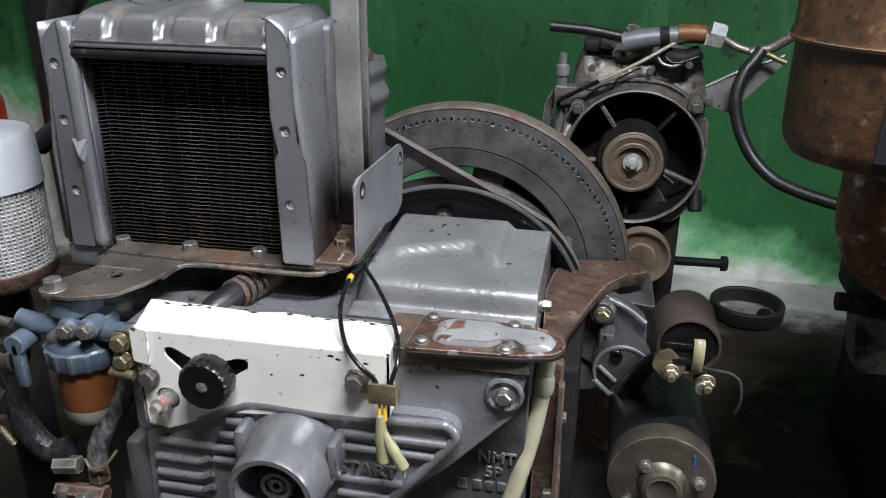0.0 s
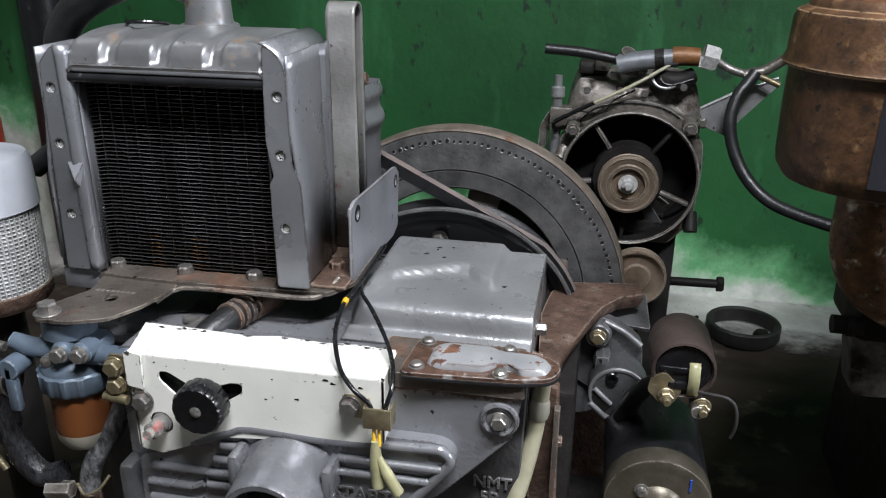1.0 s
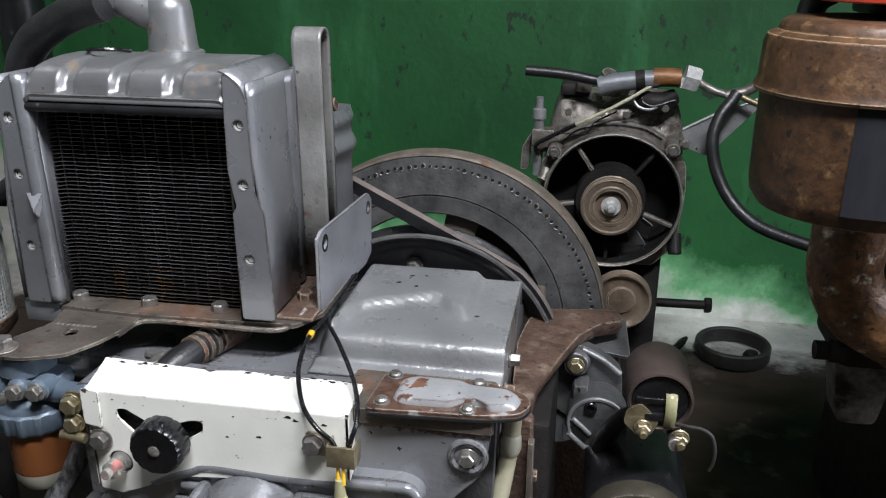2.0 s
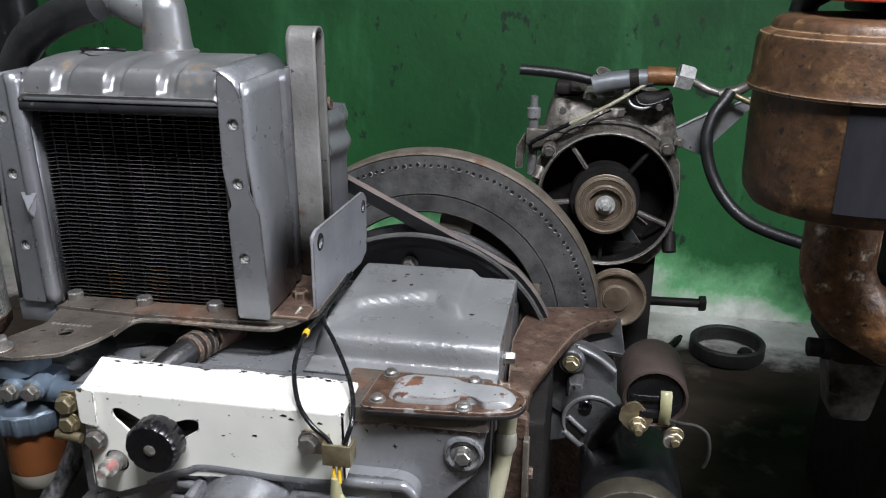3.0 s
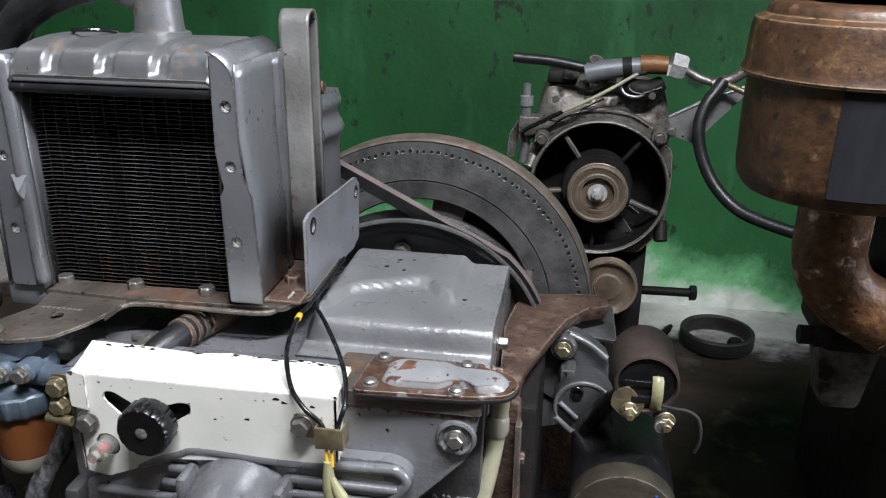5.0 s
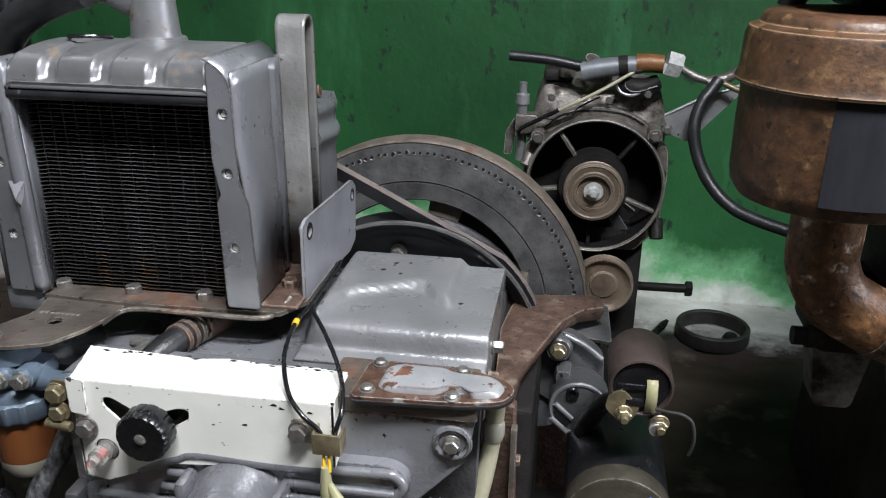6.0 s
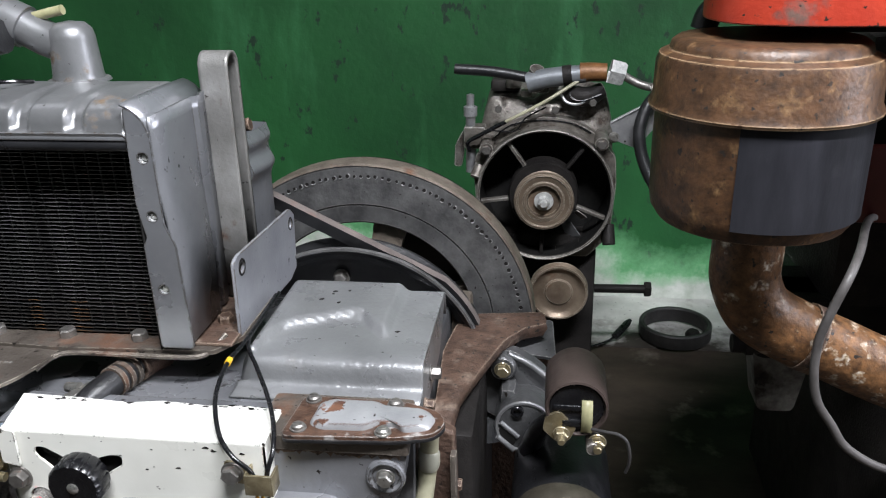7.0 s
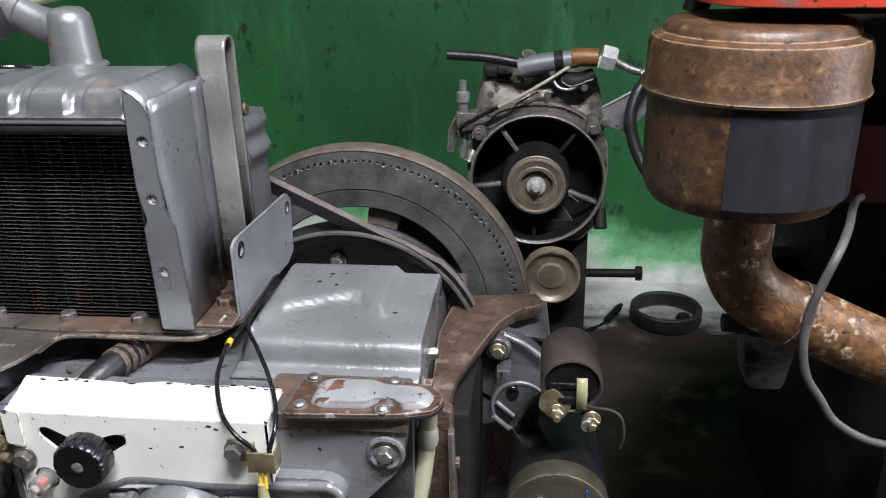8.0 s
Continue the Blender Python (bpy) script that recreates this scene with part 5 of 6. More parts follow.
# banjo bolts between filter and cover
for x, z, s in ((-0.3545, 0.4365, 0.0125), (-0.3545, 0.4205, 0.0115)):
    bolt(filt, (x, 0.502, z), s=s, h=0.006, washer=0.0085, material=m_brass)
part("bleed_pipe", tube(N(), [(-0.345, 0.498, 0.409), (-0.365, 0.498, 0.411)], 0.0038, 12, smooth=False), m_brass, filt)
part("bracket_strip", plate(N(), rounded([(-0.361, 0.41), (-0.347, 0.41), (-0.347, 0.445), (-0.361, 0.445)], 0.003), 0.002, facing(0.506)), m_brass, filt)

# braided hose with its unions
bh = part("fuel_hose", tube(N(), [(-0.372, 0.535, 0.385), (-0.381, 0.527, 0.362), (-0.394, 0.520, 0.340), (-0.403, 0.516, 0.320), (-0.405, 0.514, 0.303)], 0.0088, 16), m_braid, engine, "braided hose with steel unions")
part("union", cyl(N(), 0.0095, 0.016, T((-0.405, 0.514, 0.287)), 6), m_rust, bh)
part("union", tube(N(), [(-0.418, 0.508, 0.305), (-0.440, 0.506, 0.303)], 0.0078, 6, smooth=False), m_dirtyalu, bh)
part("union", tube(N(), [(-0.395, 0.505, 0.279), (-0.442, 0.505, 0.277)], 0.0080, 6, smooth=False), m_rust, bh)
bolt(bh, (-0.428, 0.503, 0.277), "-x", 0.014, 0.010, material=m_rustbolt)
bolt(bh, (-0.409, 0.499, 0.279), "-y", 0.015, 0.010, material=m_rustbolt)
part("clip_wire", tube(N(), [(-0.412, 0.508, 0.312), (-0.402, 0.502, 0.307), (-0.390, 0.505, 0.312), (-0.383, 0.512, 0.322)], 0.0012, 8), m_brass, bh)
# low pipes at the end of the engine
bm = tube(N(), [(-0.47, 0.520, 0.415), (-0.474, 0.516, 0.37), (-0.468, 0.514, 0.335), (-0.45, 0.514, 0.312), (-0.43, 0.516, 0.315)], 0.0105, 14)
lp = part("fuel_hose", bm, m_loom, engine, "black rubber fuel hose")
part("brass_pipe", tube(N(), [(-0.50, 0.51, 0.36), (-0.49, 0.508, 0.335), (-0.478, 0.507, 0.318)], 0.003, 10), m_brass, lp)
part("pipe_union", tube(N(), [(-0.465, 0.520, 0.40), (-0.52, 0.52, 0.398)], 0.014, 16, smooth=False), m_dirtyalu, engine)
part("rubber_elbow", tube(N(), [(-0.475, 0.51, 0.362), (-0.50, 0.51, 0.366), (-0.54, 0.512, 0.372)], 0.013, 14), m_black, engine)
part("steel_pipe", tube(N(), [(-0.475, 0.53, 0.425), (-0.52, 0.53, 0.432)], 0.0042, 10, smooth=False), m_rustbolt, engine)

# ---- air pre-filter with wire mesh ----
af = part("air_filter", lathe(N(), [(0, 0.574), (0.018, 0.574), (0.020, 0.568), (0.024, 0.566), (0.047, 0.564), (0.0505, 0.559), (0.052, 0.525), (0.0525, 0.516), (0.050, 0.514)], T((-0.552, 0.618, 0)), 48), mat("pale_grey_cap", (0.34, 0.36, 0.40), (0.44, 0.455, 0.49), 0.4, 0.1, 12, bump=0.06), engine, "pale grey capped filter with a wire mesh body")
part("mesh_body", cyl(N(), 0.0485, 0.094, T((-0.552, 0.618, 0.43)), 48), mat("grey_filter_felt", (0.13, 0.13, 0.14), (0.36, 0.36, 0.38), 0.8, 0, 60, bump=0.4), af)
bm = N()
for k in range(24):
    z = 0.432 + 0.0038 * k
    lathe(bm, [(0.0488, z - 0.0007), (0.0500, z), (0.0488, z + 0.0007)], T((-0.552, 0.618, 0)), 48)
for k in range(64):
    a = 2 * math.pi * k / 64
    x, y = -0.552 + 0.0495 * math.cos(a), 0.618 + 0.0495 * math.sin(a)
    box(bm, (x - 0.0007, y - 0.0007, 0.43), (x + 0.0007, y + 0.0007, 0.523))
part("wire_mesh", bm, m_nut, af, "woven wire mesh")
part("rusty_rim", lathe(N(), [(0.049, 0.44), (0.0515, 0.439), (0.0515, 0.428), (0.047, 0.422), (0.02, 0.42), (0, 0.42)], T((-0.552, 0.618, 0)), 40), m_rust, af)
part("filter_stem", cyl(N(), 0.022, 0.47, T((-0.552, 0.618, FLOOR)), 24), m_darkmass, af)
for x, y in ((-0.474, 0.66), (-0.462, 0.69)):
    part("vent_hose", tube(N(), [(x, y, 0.42), (x - 0.003, y, 0.5), (x + 0.002, y, 0.57), (x + 0.012, y + 0.01, 0.60)], 0.009, 12), m_loom, engine, "black corrugated hose")
part("vent_hose", tube(N(), [(-0.55, 0.70, 0.53), (-0.50, 0.70, 0.565), (-0.455, 0.70, 0.60)], 0.011, 12), m_black, engine)

# ---- second engine with its cooling fan, by the wall ----
FX, FZ, FY = 0.0515, 0.406, 1.222
fan = thing("fan_engine", (0.05, 1.35, FLOOR), "old grimy air-cooled engine with a belt-driven cooling fan", "engine")
part("engine_base", box(N(), (-0.03, 1.262, FLOOR), (0.135, 1.55, 0.33), 0.006), m_darkmass, fan, "near-black base")
arch = [(FX + 0.1165 * math.cos(radians(a)), FZ + 0.1165 * math.sin(radians(a))) for a in range(146, 33, -8)]
bm = plate(N(), rounded([(-0.050, 0.335), (-0.0575, 0.42), (-0.0555, 0.462), *arch, (0.1560, 0.462), (0.1590, 0.42), (0.1530, 0.335), (0.12, 0.30), (-0.01, 0.30)], 0.006), 0.03, facing(1.275), [circle(FX, FZ, 0.0985, 48)])
part("fan_housing", bm, m_dirtyalu, fan, "grimy aluminium fan housing", 0.004)
# Black lining and back disc hold the shade deep in the fan shroud.
part("shade_lining", lathe(N(), [(0.0983, -0.064), (0.0983, 0.021)], T((FX, 1.245, FZ)) @ FRONT, 64), m_core_and_shade, fan)
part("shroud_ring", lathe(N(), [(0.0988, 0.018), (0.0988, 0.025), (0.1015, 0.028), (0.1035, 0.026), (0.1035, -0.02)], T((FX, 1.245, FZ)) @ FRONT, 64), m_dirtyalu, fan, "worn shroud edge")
part("shade_disc", cyl(N(), 0.0984, 0.004, T((FX, 1.305, FZ)) @ FRONT, 48), m_core_and_shade, fan)
part("body", box(N(), (-0.035, 1.312, 0.30), (0.145, 1.50, 0.53), 0.01), m_dirtyalu, fan)
# The last two struts are dark copies, their shade put into the colour.
for k, a in enumerate((125, 188, -22, 52, 268)):
    m = T((FX, 1.235, FZ)) @ FRONT @ R("Z", a)
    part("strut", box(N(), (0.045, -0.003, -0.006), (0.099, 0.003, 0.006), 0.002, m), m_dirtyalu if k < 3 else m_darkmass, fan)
m = T((FX, 1.262, FZ)) @ FRONT @ R("Z", -58) @ R("X", 38)
part("blade", plate(N(), rounded([(0.062, -0.010), (0.090, -0.016), (0.094, 0.012), (0.066, 0.010)], 0.003), 0.0016, m), m_alu, fan, "worn bright blade edge")
m = T((FX, 1.268, FZ)) @ FRONT @ R("Z", -38) @ R("X", 42)
part("blade", plate(N(), rounded([(0.062, -0.006), (0.080, -0.006), (0.082, 0.006), (0.062, 0.005)], 0.002), 0.0016, m), m_dirtyalu, fan)
# Hub coloured near-black for the shade behind the pulley.
part("fan_hub", lathe(N(), [(0.052, -0.03), (0.0535, 0.004), (0.051, 0.009), (0.035, 0.009)], T((FX - 0.002, 1.232, FZ)) @ FRONT, 44), m_darkmass, fan)
m_pul = mat("tan_worn_steel", (0.13, 0.095, 0.068), (0.27, 0.21, 0.155), 0.42, 0.55, 30, RUST, 0.27, 40, 0.2, bump=0.25, edge=(0.5, 0.44, 0.36), edge_amount=0.8)
pu = part("fan_pulley", lathe(N(), [(0.036, -0.006), (0.0435, -0.004), (0.0445, 0.000), (0.041, 0.003), (0.0445, 0.006), (0.0452, 0.009), (0.0435, 0.0125), (0.0400, 0.0135), (0.0385, 0.0115), (0.0310, 0.0110), (0.0295, 0.0125), (0.0250, 0.0125), (0.0240, 0.004), (0, 0.004)], T((FX - 0.001, 1.212, FZ - 0.002)) @ FRONT, 56), m_pul, fan, "tan rusted pulley")
bolt(pu, (FX - 0.001, 1.2035, FZ - 0.002), s=0.0165, h=0.008, washer=0.0145, stud=0.0052, material=m_nut, name="nut")
for x, z in ((-0.037, 0.477), (0.133, 0.487)):
    part("ear", tube(N(), [(x, 1.26, z + 0.006), (x, 1.222, z)], 0.0105, 16, smooth=False), m_dirtyalu, fan)
    bolt(fan, (x, 1.221, z), s=0.013, h=0.005, material=m_rustbolt)
bolt(fan, (0.150, 1.23, 0.496), s=0.010, h=0.005, washer=0.008)
part("ear", tube(N(), [(-0.048, 1.245, 0.445), (-0.055, 1.235, 0.43)], 0.009, 12, smooth=False), m_dirtyalu, fan)
part("ear", tube(N(), [(0.150, 1.25, 0.352), (0.152, 1.235, 0.325)], 0.010, 12), m_darkmass, fan)
# cluttered top
bumps = random.Random(17)
lumps = [(bumps.uniform(-0.04, 0.14), bumps.uniform(1.27, 1.36), bumps.uniform(0.006, 0.016), bumps.uniform(-0.008, 0.011)) for k in range(26)]
rows = []
for v in range(27):
    y = 1.246 + 0.134 * v / 26
    row = []
    for u in range(55):
        x = -0.050 + 0.202 * u / 54
        front = FZ + math.sqrt(max(0.0, 0.117 ** 2 - (x - FX) ** 2)) - 0.004
        rise = min(1.0, max(0.0, (y - 1.262) / 0.020))
        z = front + (0.5430 - front) * rise * rise * (3 - 2 * rise) + 0.010 * max(0.0, y - 1.29) / 0.09
        z += rise * sum(h * math.exp(-((x - a) ** 2 + (y - b) ** 2) / (q * q)) for a, b, q, h in lumps)
        z += 0.0022 * rise * math.sin(95 * x + 40 * y) * math.sin(170 * y)
        side = min(1.0, min(u, 54 - u) / 5.0)
        row.append((x, y, z - 0.045 * (1 - side) ** 2 - (0.09 if v == 26 else 0.0)))
    rows.append(row)
part("crankcase_top", sheet(N(), rows), m_dirtyalu, fan, "lumpy grimy aluminium crankcase top", angle=55)
for x, y, z, r, h in ((0.0, 1.29, 0.558, 0.012, 0.016), (0.045, 1.275, 0.553, 0.009, 0.012), (0.06, 1.29, 0.556, 0.008, 0.018), (0.02, 1.27, 0.548, 0.008, 0.01)):
    part("boss", cyl(N(), r, h, T((x, y, z)), 16), m_dirtyalu, fan)
part("stud", lathe(N(), [(0.0075, -0.08), (0.0075, 0.008), (0.0105, 0.008), (0.0105, 0.022), (0.0060, 0.024), (0.0060, 0.040), (0, 0.042)], T((-0.064, 1.26, 0.512)), 16), m_alu, fan)
part("stud_boss", box(N(), (-0.074, 1.25, 0.47), (-0.040, 1.28, 0.505), 0.004), m_dirtyalu, fan)
part("side_lug", plate(N(), rounded([(-0.092, 0.435), (-0.080, 0.435), (-0.074, 0.47), (-0.052, 0.478), (-0.052, 0.495), (-0.078, 0.492), (-0.090, 0.47)], 0.004), 0.012, facing(1.29)), m_dirtyalu, fan, "", 0.002)
part("air_duct", tube(N(), [(0.078, 1.262, 0.560), (0.092, 1.252, 0.553), (0.112, 1.250, 0.552), (0.132, 1.256, 0.561)], 0.012, 14, radii=lambda t: 0.011 + 0.004 * math.sin(3.1 * t)), m_darkmass, fan, "oily black duct")
part("duct_strap", tube(N(), [(0.072, 1.242, 0.556), (0.080, 1.238, 0.546), (0.095, 1.236, 0.543), (0.108, 1.238, 0.549), (0.113, 1.242, 0.558)], 0.0022, 8), m_alu, fan, "bent bright wire strap")
part("gasket_line", tube(N(), [(-0.026, 1.2445, 0.490), (-0.010, 1.2445, 0.5045), (0.010, 1.2445, 0.5125), (0.05, 1.2445, 0.5170), (0.09, 1.2445, 0.5120), (0.118, 1.2445, 0.498)], 0.0013, 8), m_plastic, fan, "dark oily joint line")
part("oily_patch", box(N(), (-0.036, 1.300, 0.548), (0.010, 1.345, 0.568), 0.006), m_darkmass, fan)
for x, z in ((-0.02, 0.535), (0.028, 0.536), (0.064, 0.534), (0.118, 0.545)):
    bolt(fan, (x, 1.241, z), s=0.010, h=0.006, material=m_rustbolt)
part("thin_cable", tube(N(), [(0.098, 1.24, 0.578), (0.05, 1.225, 0.550), (0.012, 1.221, 0.530), (-0.012, 1.221, 0.518)], 0.0026, 8), m_beige, fan, "pale bare cable")
part("cable_sheath", tube(N(), [(-0.008, 1.221, 0.520), (-0.04, 1.225, 0.502), (-0.065, 1.235, 0.485), (-0.064, 1.24, 0.47)], 0.0032, 8), m_plastic, fan)
part("thin_cable", tube(N(), [(-0.03, 1.22, 0.507), (0.005, 1.225, 0.505), (0.02, 1.23, 0.523), (0.05, 1.24, 0.538)], 0.0012, 6), m_plastic, fan)
part("thin_cable", tube(N(), [(0.09, 1.25, 0.57), (0.085, 1.24, 0.555), (0.10, 1.235, 0.548), (0.13, 1.24, 0.557)], 0.0016, 6), m_plastic, fan)
part("lower_ring", lathe(N(), [(0.100, 0), (0.106, 0.003), (0.106, 0.010), (0.100, 0.012)], T((FX, 1.24, FZ)) @ FRONT @ R("Z", 190), 40, 150), m_darkmass, fan)
# idler pulley
part("idler_pulley", lathe(N(), [(0, 0.006), (0.020, 0.006), (0.022, 0.003), (0.030, 0.002), (0.037, 0.004), (0.042, 0.010), (0.0445, 0.010), (0.046, 0.006), (0.040, 0.0), (0.046, -0.008), (0.044, -0.012)], T((0.077, 1.215, 0.252)) @ FRONT, 44), m_pul, fan, "tan idler pulley")
part("idler_shaft", cyl(N(), 0.012, 0.05, T((0.077, 1.27, 0.252)) @ FRONT, 16), m_darkmass, fan)
# pipe with hose on top
fp = part("exhaust_stub", tube(N(), [(0.035, 1.26, 0.56), (0.034, 1.255, 0.583), (0.036, 1.25, 0.592)], 0.011, 14), m_dirtyalu, fan)
part("pipe", tube(N(), [(0.022, 1.25, 0.572), (0.04, 1.249, 0.577), (0.07, 1.248, 0.582), (0.106, 1.246, 0.586)], 0.0155, 20, radii=lambda t: 0.0150 - 0.002 * t), mat("grey_pipe_paint", (0.13, 0.14, 0.15), (0.21, 0.22, 0.235), 0.45, 0.3, 30, ((0.03, 0.028, 0.026), (0.09, 0.08, 0.07)), 0.2, 40, 0.08, bump=0.2), fan, "grey painted pipe")
part("rusted_sleeve", tube(N(), [(0.098, 1.246, 0.5875), (0.115, 1.2455, 0.5885), (0.136, 1.245, 0.588)], 0.0150, 20, radii=lambda t: 0.0140 - 0.001 * t), mat("orange_rust_sleeve", (0.10, 0.040, 0.012), (0.26, 0.12, 0.045), 0.5, 0.2, 60, bump=0.2), fan, "orange rusted sleeve")
part("dark_band", tube(N(), [(0.074, 1.248, 0.5825), (0.087, 1.247, 0.5845)], 0.0146, 20, smooth=False), m_darkmass, fan)
bm = bolt_mesh(N(), 0.033, 0.022, m=T((0.140, 1.244, 0.590)) @ R("Y", 104) @ R("Z", 20))
part("pipe_nut", bm, m_nut, fan, "large bright hexagon nut")
part("pipe_tip", tube(N(), [(0.158, 1.244, 0.585), (0.172, 1.243, 0.577), (0.186, 1.24, 0.571), (0.204, 1.236, 0.567)], 0.0058, 12), m_rustbolt, fan)
part("rubber_hose", tube(N(), [(-0.086, 1.252, 0.592), (-0.03, 1.252, 0.588), (0.020, 1.25, 0.580)], 0.0078, 12), m_black, fan, "black rubber hose end")
# bracket and hose at the side
part("side_bracket", plate(N(), rounded([(0.1440, 0.514), (0.1540, 0.487), (0.1850, 0.475), (0.2050, 0.501), (0.2500, 0.552), (0.2480, 0.562), (0.1860, 0.536)], 0.004), 0.004, facing(1.25)), m_alu, fan, "bent aluminium bracket", 0.001)
part("bracket_lip", tube(N(), [(0.146, 1.247, 0.514), (0.187, 1.246, 0.537), (0.248, 1.246, 0.5625)], 0.0024, 8, smooth=False), m_alu, fan)
part("side_hose", tube(N(), [(0.2130, 1.228, 0.572), (0.2030, 1.222, 0.557), (0.1912, 1.215, 0.5400), (0.1835, 1.205, 0.5097), (0.1906, 1.195, 0.4716), (0.2093, 1.18, 0.4353), (0.2363, 1.16, 0.4098), (0.2702, 1.14, 0.3971), (0.33, 1.11, 0.388), (0.39, 1.08, 0.386)], 0.0088, 14), m_black, fan, "black rubber hose")
part("hose_tap", tube(N(), [(0.198, 1.236, 0.566), (0.212, 1.236, 0.570), (0.226, 1.236, 0.574), (0.252, 1.235, 0.592)], 0.0075, 12), m_dirtyalu, fan)
part("brass_tap", tube(N(), [(0.216, 1.226, 0.568), (0.246, 1.222, 0.556)], 0.0042, 10, smooth=False), m_brass, fan)
bm = tube(N(), [(0.12, 1.50, 0.130), (0.245, 1.50, 0.132)], 0.0085, 14, smooth=False)
lb = part("long_bolt", bm, m_darkmass, fan, "long black bolt sticking out")
part("bolt_head", bolt_mesh(N(), 0.027, 0.012, m=T((0.245, 1.50, 0.132)) @ R("Y", 90)), m_darkmass, lb)
bolt(fan, (0.135, 1.40, 0.185), "+x", 0.012, 0.008, material=m_darkmass)

# ---- red can by the wall ----
single("red_can", lathe(N(), [(0, FLOOR), (0.10, FLOOR), (0.105, FLOOR + 0.01), (0.105, 0.315), (0.10, 0.325), (0.04, 0.33), (0.04, 0.345), (0, 0.345)], T((-1.527, 1.68, 0)), 36), m_tank_red, "red painted can standing by the wall", "can")

# ---- ring and plug on the floor ----
ring = lathe(N(), [(0.065, 0.0), (0.074, 0.0), (0.076, 0.003), (0.076, 0.028), (0.0735, 0.031), (0.0675, 0.031), (0.065, 0.028), (0.065, 0.0)], T((0.335, 1.655, FLOOR + 0.008)), 56)
single("rubber_ring", ring, m_tyre, "black rubber ring lying on pale concrete", "ring")
single("stone", lathe(N(), [(0, 0.018), (0.012, 0.015), (0.017, 0.006), (0.016, 0.0)], T((0.372, 1.645, FLOOR + 0.008)), 9), m_darkmass, "small dark lump inside the rubber ring", "lump")
pl = thing("wire_plug", (0.2, 1.62, FLOOR + 0.008), "black wire with a small plug on the floor", "wire")
part("wire", tube(N(), [(0.10, 1.56, FLOOR + 0.012), (0.15, 1.575, FLOOR + 0.012), (0.19, 1.60, FLOOR + 0.014), (0.21, 1.62, FLOOR + 0.02)], 0.0025, 8), m_plastic, pl)
part("plug", tube(N(), [(0.205, 1.61, FLOOR + 0.020), (0.232, 1.645, FLOOR + 0.034), (0.24, 1.655, FLOOR + 0.038)], 0.007, 10, smooth=False, radii=lambda t: 0.008 if t < 0.9 else 0.004), m_plastic, pl)

# ---- third engine: canister air cleaner, elbow and red tank ----
red = thing("red_engine", (0.45, 0.85, FLOOR), "red engine with a rusted canister air cleaner and flaking pipe", "engine")
AX, AY = 0.2045, 0.628
ac = part("air_cleaner", lathe(N(), [(0.0725, 0.674), (0.073, 0.640), (0.0725, 0.604), (0.0712, 0.596), (0.066, 0.588), (0.05, 0.583), (0.02, 0.581), (0, 0.581)], T((AX, AY, 0)), 72), m_canister, red, "rusted brown canister air cleaner")
part("canister_cap", lathe(N(), [(0.0725, 0.670), (0.0772, 0.6685), (0.0780, 0.6705), (0.0755, 0.676), (0.0745, 0.700), (0.0725, 0.7055), (0.066, 0.7085), (0.0645, 0.7135), (0.061, 0.716), (0.045, 0.7165), (0, 0.7165)], T((AX, AY, 0)), 72), m_canister, ac, "rusted brown cap with a rolled rim")
rows = []
for z in (0.5985, 0.608, 0.64, 0.655, 0.668):
    rows.append([(AX + 0.0736 * math.cos(radians(a)), AY + 0.0736 * math.sin(radians(a)), z) for a in range(-112, -10, 6)])
part("label", sheet(N(), rows), m_label, ac, "faded dark label wrapped round the can")
part("outlet_pipe", tube(N(), [(0.210, 0.64, 0.60), (0.210, 0.64, 0.556), (0.211, 0.64, 0.530), (0.224, 0.64, 0.504), (0.251, 0.64, 0.487), (0.287, 0.64, 0.471), (0.327, 0.64, 0.453), (0.40, 0.64, 0.425)], 0.0265, 28), m_pipe, red, "rusty elbow pipe with flaking white paint")
part("clamp_ring", tube(N(), [(0.259, 0.640, 0.4835), (0.266, 0.640, 0.4805)], 0.0278, 24, smooth=False), m_rust, red)
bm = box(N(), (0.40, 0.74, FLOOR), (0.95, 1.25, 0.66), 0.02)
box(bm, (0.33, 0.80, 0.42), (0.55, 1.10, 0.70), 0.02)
part("engine_block", bm, m_darkmass, red, "near-black engine block")
part("red_panel", box(N(), (0.306, 0.745, 0.54), (0.50, 0.76, 0.61), 0.006), mat("dark_red_paint", (0.05, 0.007, 0.006), (0.10, 0.012, 0.010), 0.45, 0, 20, bump=0.15), red)
bm = plate(N(), rounded([(0.160, 0.640), (0.172, 0.600), (0.210, 0.583), (0.60, 0.560), (0.60, 0.745), (0.22, 0.745), (0.172, 0.70)], 0.02), 0.070, T((0, 0, 0.727)))
part("fuel_tank", bm, m_tank_red, red, "red fuel tank with chipped paint", 0.010)
part("tank_strap", tube(N(), [(0.172, 0.70, 0.712), (0.176, 0.70, 0.724), (0.188, 0.70, 0.732)], 0.010, 12), m_black, red)
part("tank_bracket", box(N(), (0.21, 0.66, 0.714), (0.58, 0.735, 0.727), 0.003), m_darkmass, red)
part("grey_cable", tube(N(), [(0.370, 0.80, 0.53), (0.325, 0.72, 0.553), (0.292, 0.64, 0.557), (0.2745, 0.605, 0.550), (0.2645, 0.60, 0.525), (0.259, 0.60, 0.501), (0.259, 0.60, 0.473), (0.265, 0.60, 0.448), (0.278, 0.60, 0.428), (0.293, 0.60, 0.407), (0.324, 0.60, 0.390), (0.37, 0.60, 0.385)], 0.0034, 12, 5), m_greywire, red, "loose grey cable")
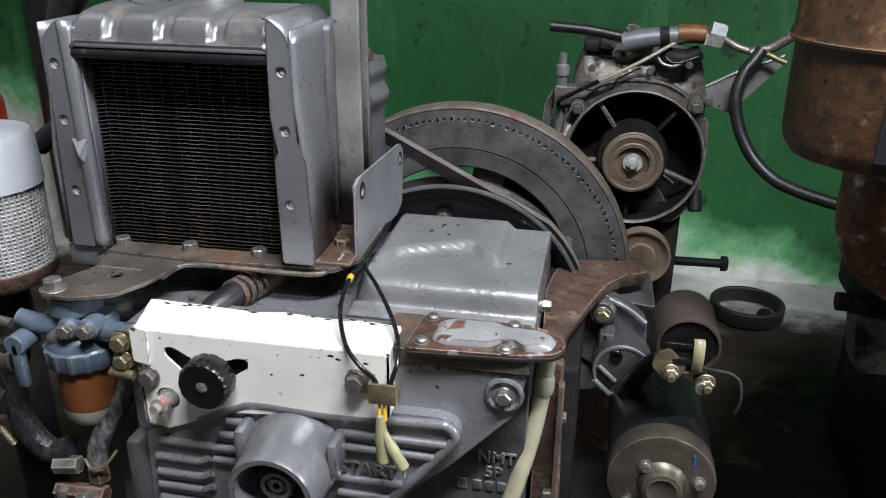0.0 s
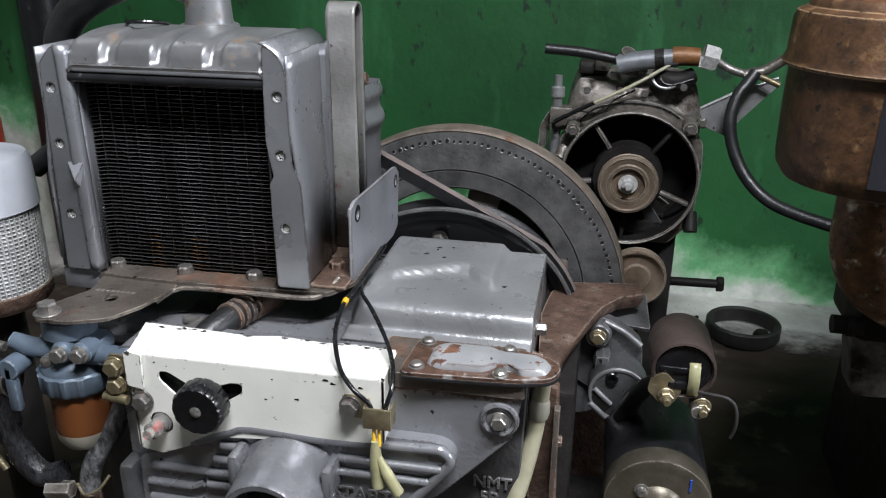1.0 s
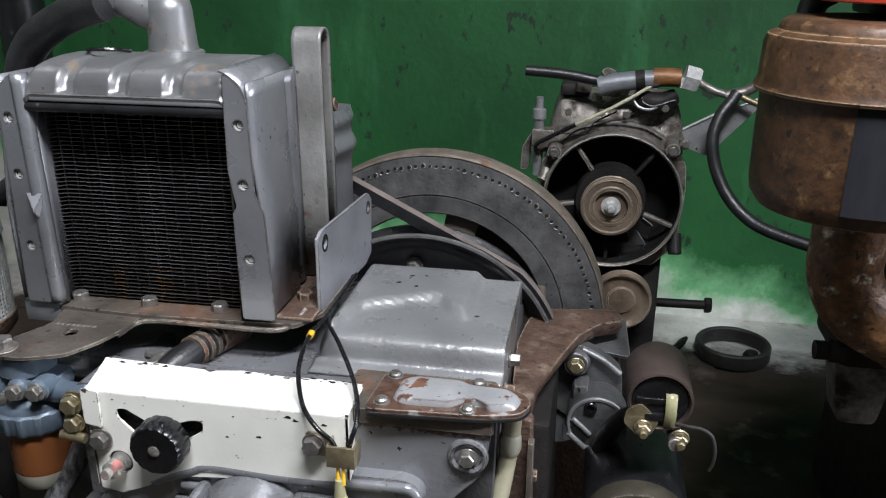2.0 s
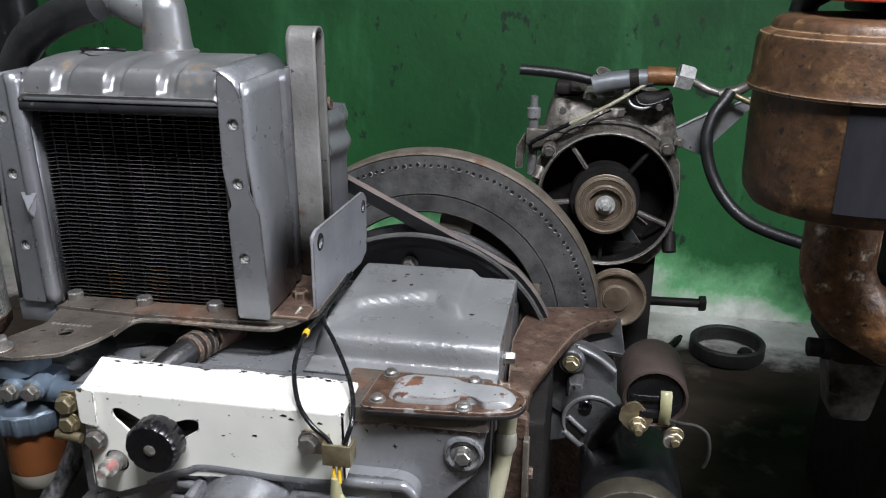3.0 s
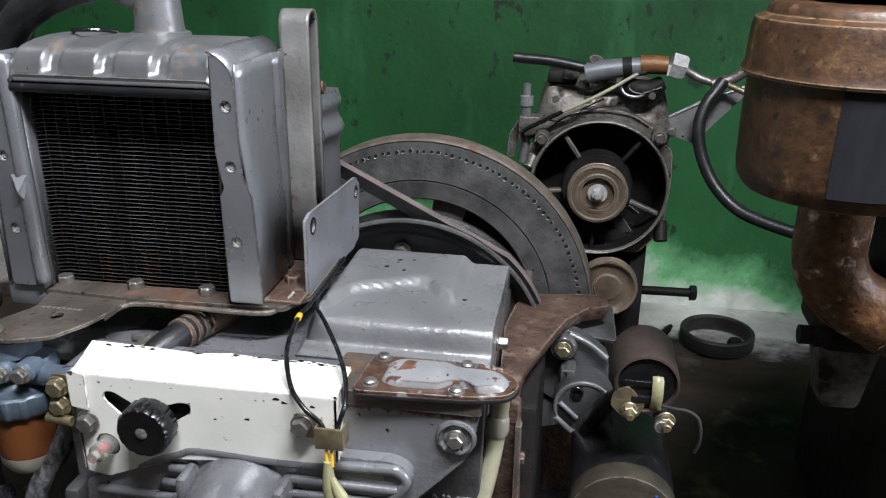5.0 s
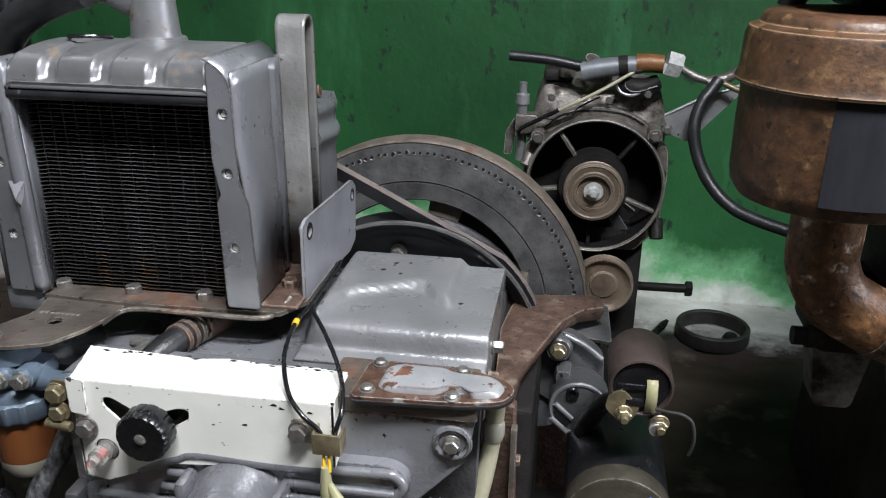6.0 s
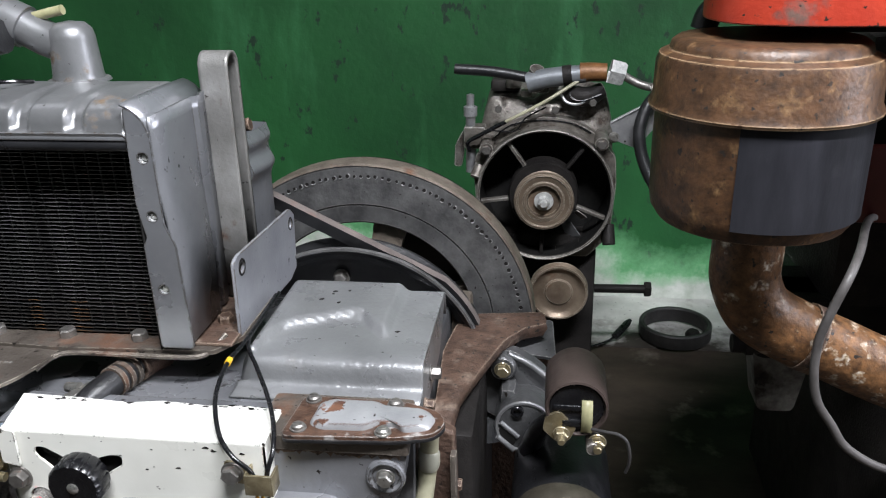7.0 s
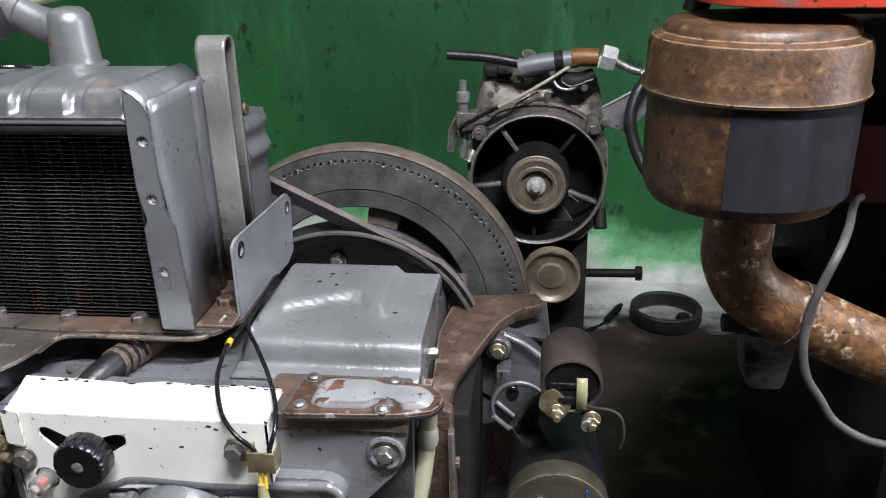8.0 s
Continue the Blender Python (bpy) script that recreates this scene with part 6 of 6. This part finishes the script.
part("support_leg", plate(N(), rounded([(0.285, 0.300), (0.322, 0.300), (0.345, 0.44), (0.274, 0.44), (0.272, 0.38)], 0.008), 0.04, facing(0.86)), m_leg, red, "support foot with flaking pale paint", 0.004)
part("drain_stub", tube(N(), [(0.246, 0.80, 0.390), (0.275, 0.80, 0.390)], 0.0095, 16, smooth=False), m_darkmass, red)
part("stub_collar", tube(N(), [(0.259, 0.80, 0.390), (0.266, 0.80, 0.390)], 0.0120, 6, smooth=False), m_darkmass, red)
part("sump_arm", box(N(), (0.27, 0.80, 0.37), (0.45, 0.90, 0.44), 0.01), m_darkmass, red)

# ---- window in the side wall ----
win = thing("window_1", (2.42, 0.35, 0.74), "plain steel-framed window in the side wall", "window", "", "structure")
for y0, y1, z0, z1 in ((-0.02, 0.02, 0.74, 1.76), (0.68, 0.72, 0.74, 1.76), (0.02, 0.68, 0.74, 0.78), (0.02, 0.68, 1.72, 1.76)):
    part("window_frame", box(N(), (2.41, y0, z0), (2.45, y1, z1), 0.003), m_plaster, win)

# ---- lamps on the ceiling ----
# The second batten is added only to carry the rear fill light.
for place, along in (((0.42, -0.08, 1.99), "x"), ((-1.15, 1.05, 1.99), "y")):
    lamp = thing("ceiling_lamp", place, "fluorescent batten out of view under the ceiling", "lamp", "ceiling lamps")
    x, y, z = place
    a, b = (0.6, 0.05) if along == "x" else (0.05, 0.5)
    if along == "x":
        # Hood and its top are added out of view to shade the upper wall.
        part("hood", box(N(), (x - 0.7, y + 0.24, z - 0.202), (x + 0.7, y + 0.25, z + 0.02), 0.002), m_plaster, lamp, "unseen sheet-metal hood added to keep lamp light off the upper wall")
        part("hood_top", box(N(), (x - 0.7, y - 0.25, z + 0.02), (x + 0.7, y + 0.25, z + 0.028), 0.002), m_plaster, lamp)
    part("housing", box(N(), (x - a, y - b, z), (x + a, y + b, z + 0.05), 0.004), m_plaster, lamp)
    for s in (-0.7, 0.7):
        px, py = (x + s * a, y) if along == "x" else (x, y + s * b)
        part("hanger", tube(N(), [(px, py, z + 0.05), (px, py, 2.4)], 0.004, 8, smooth=False), m_black, lamp)
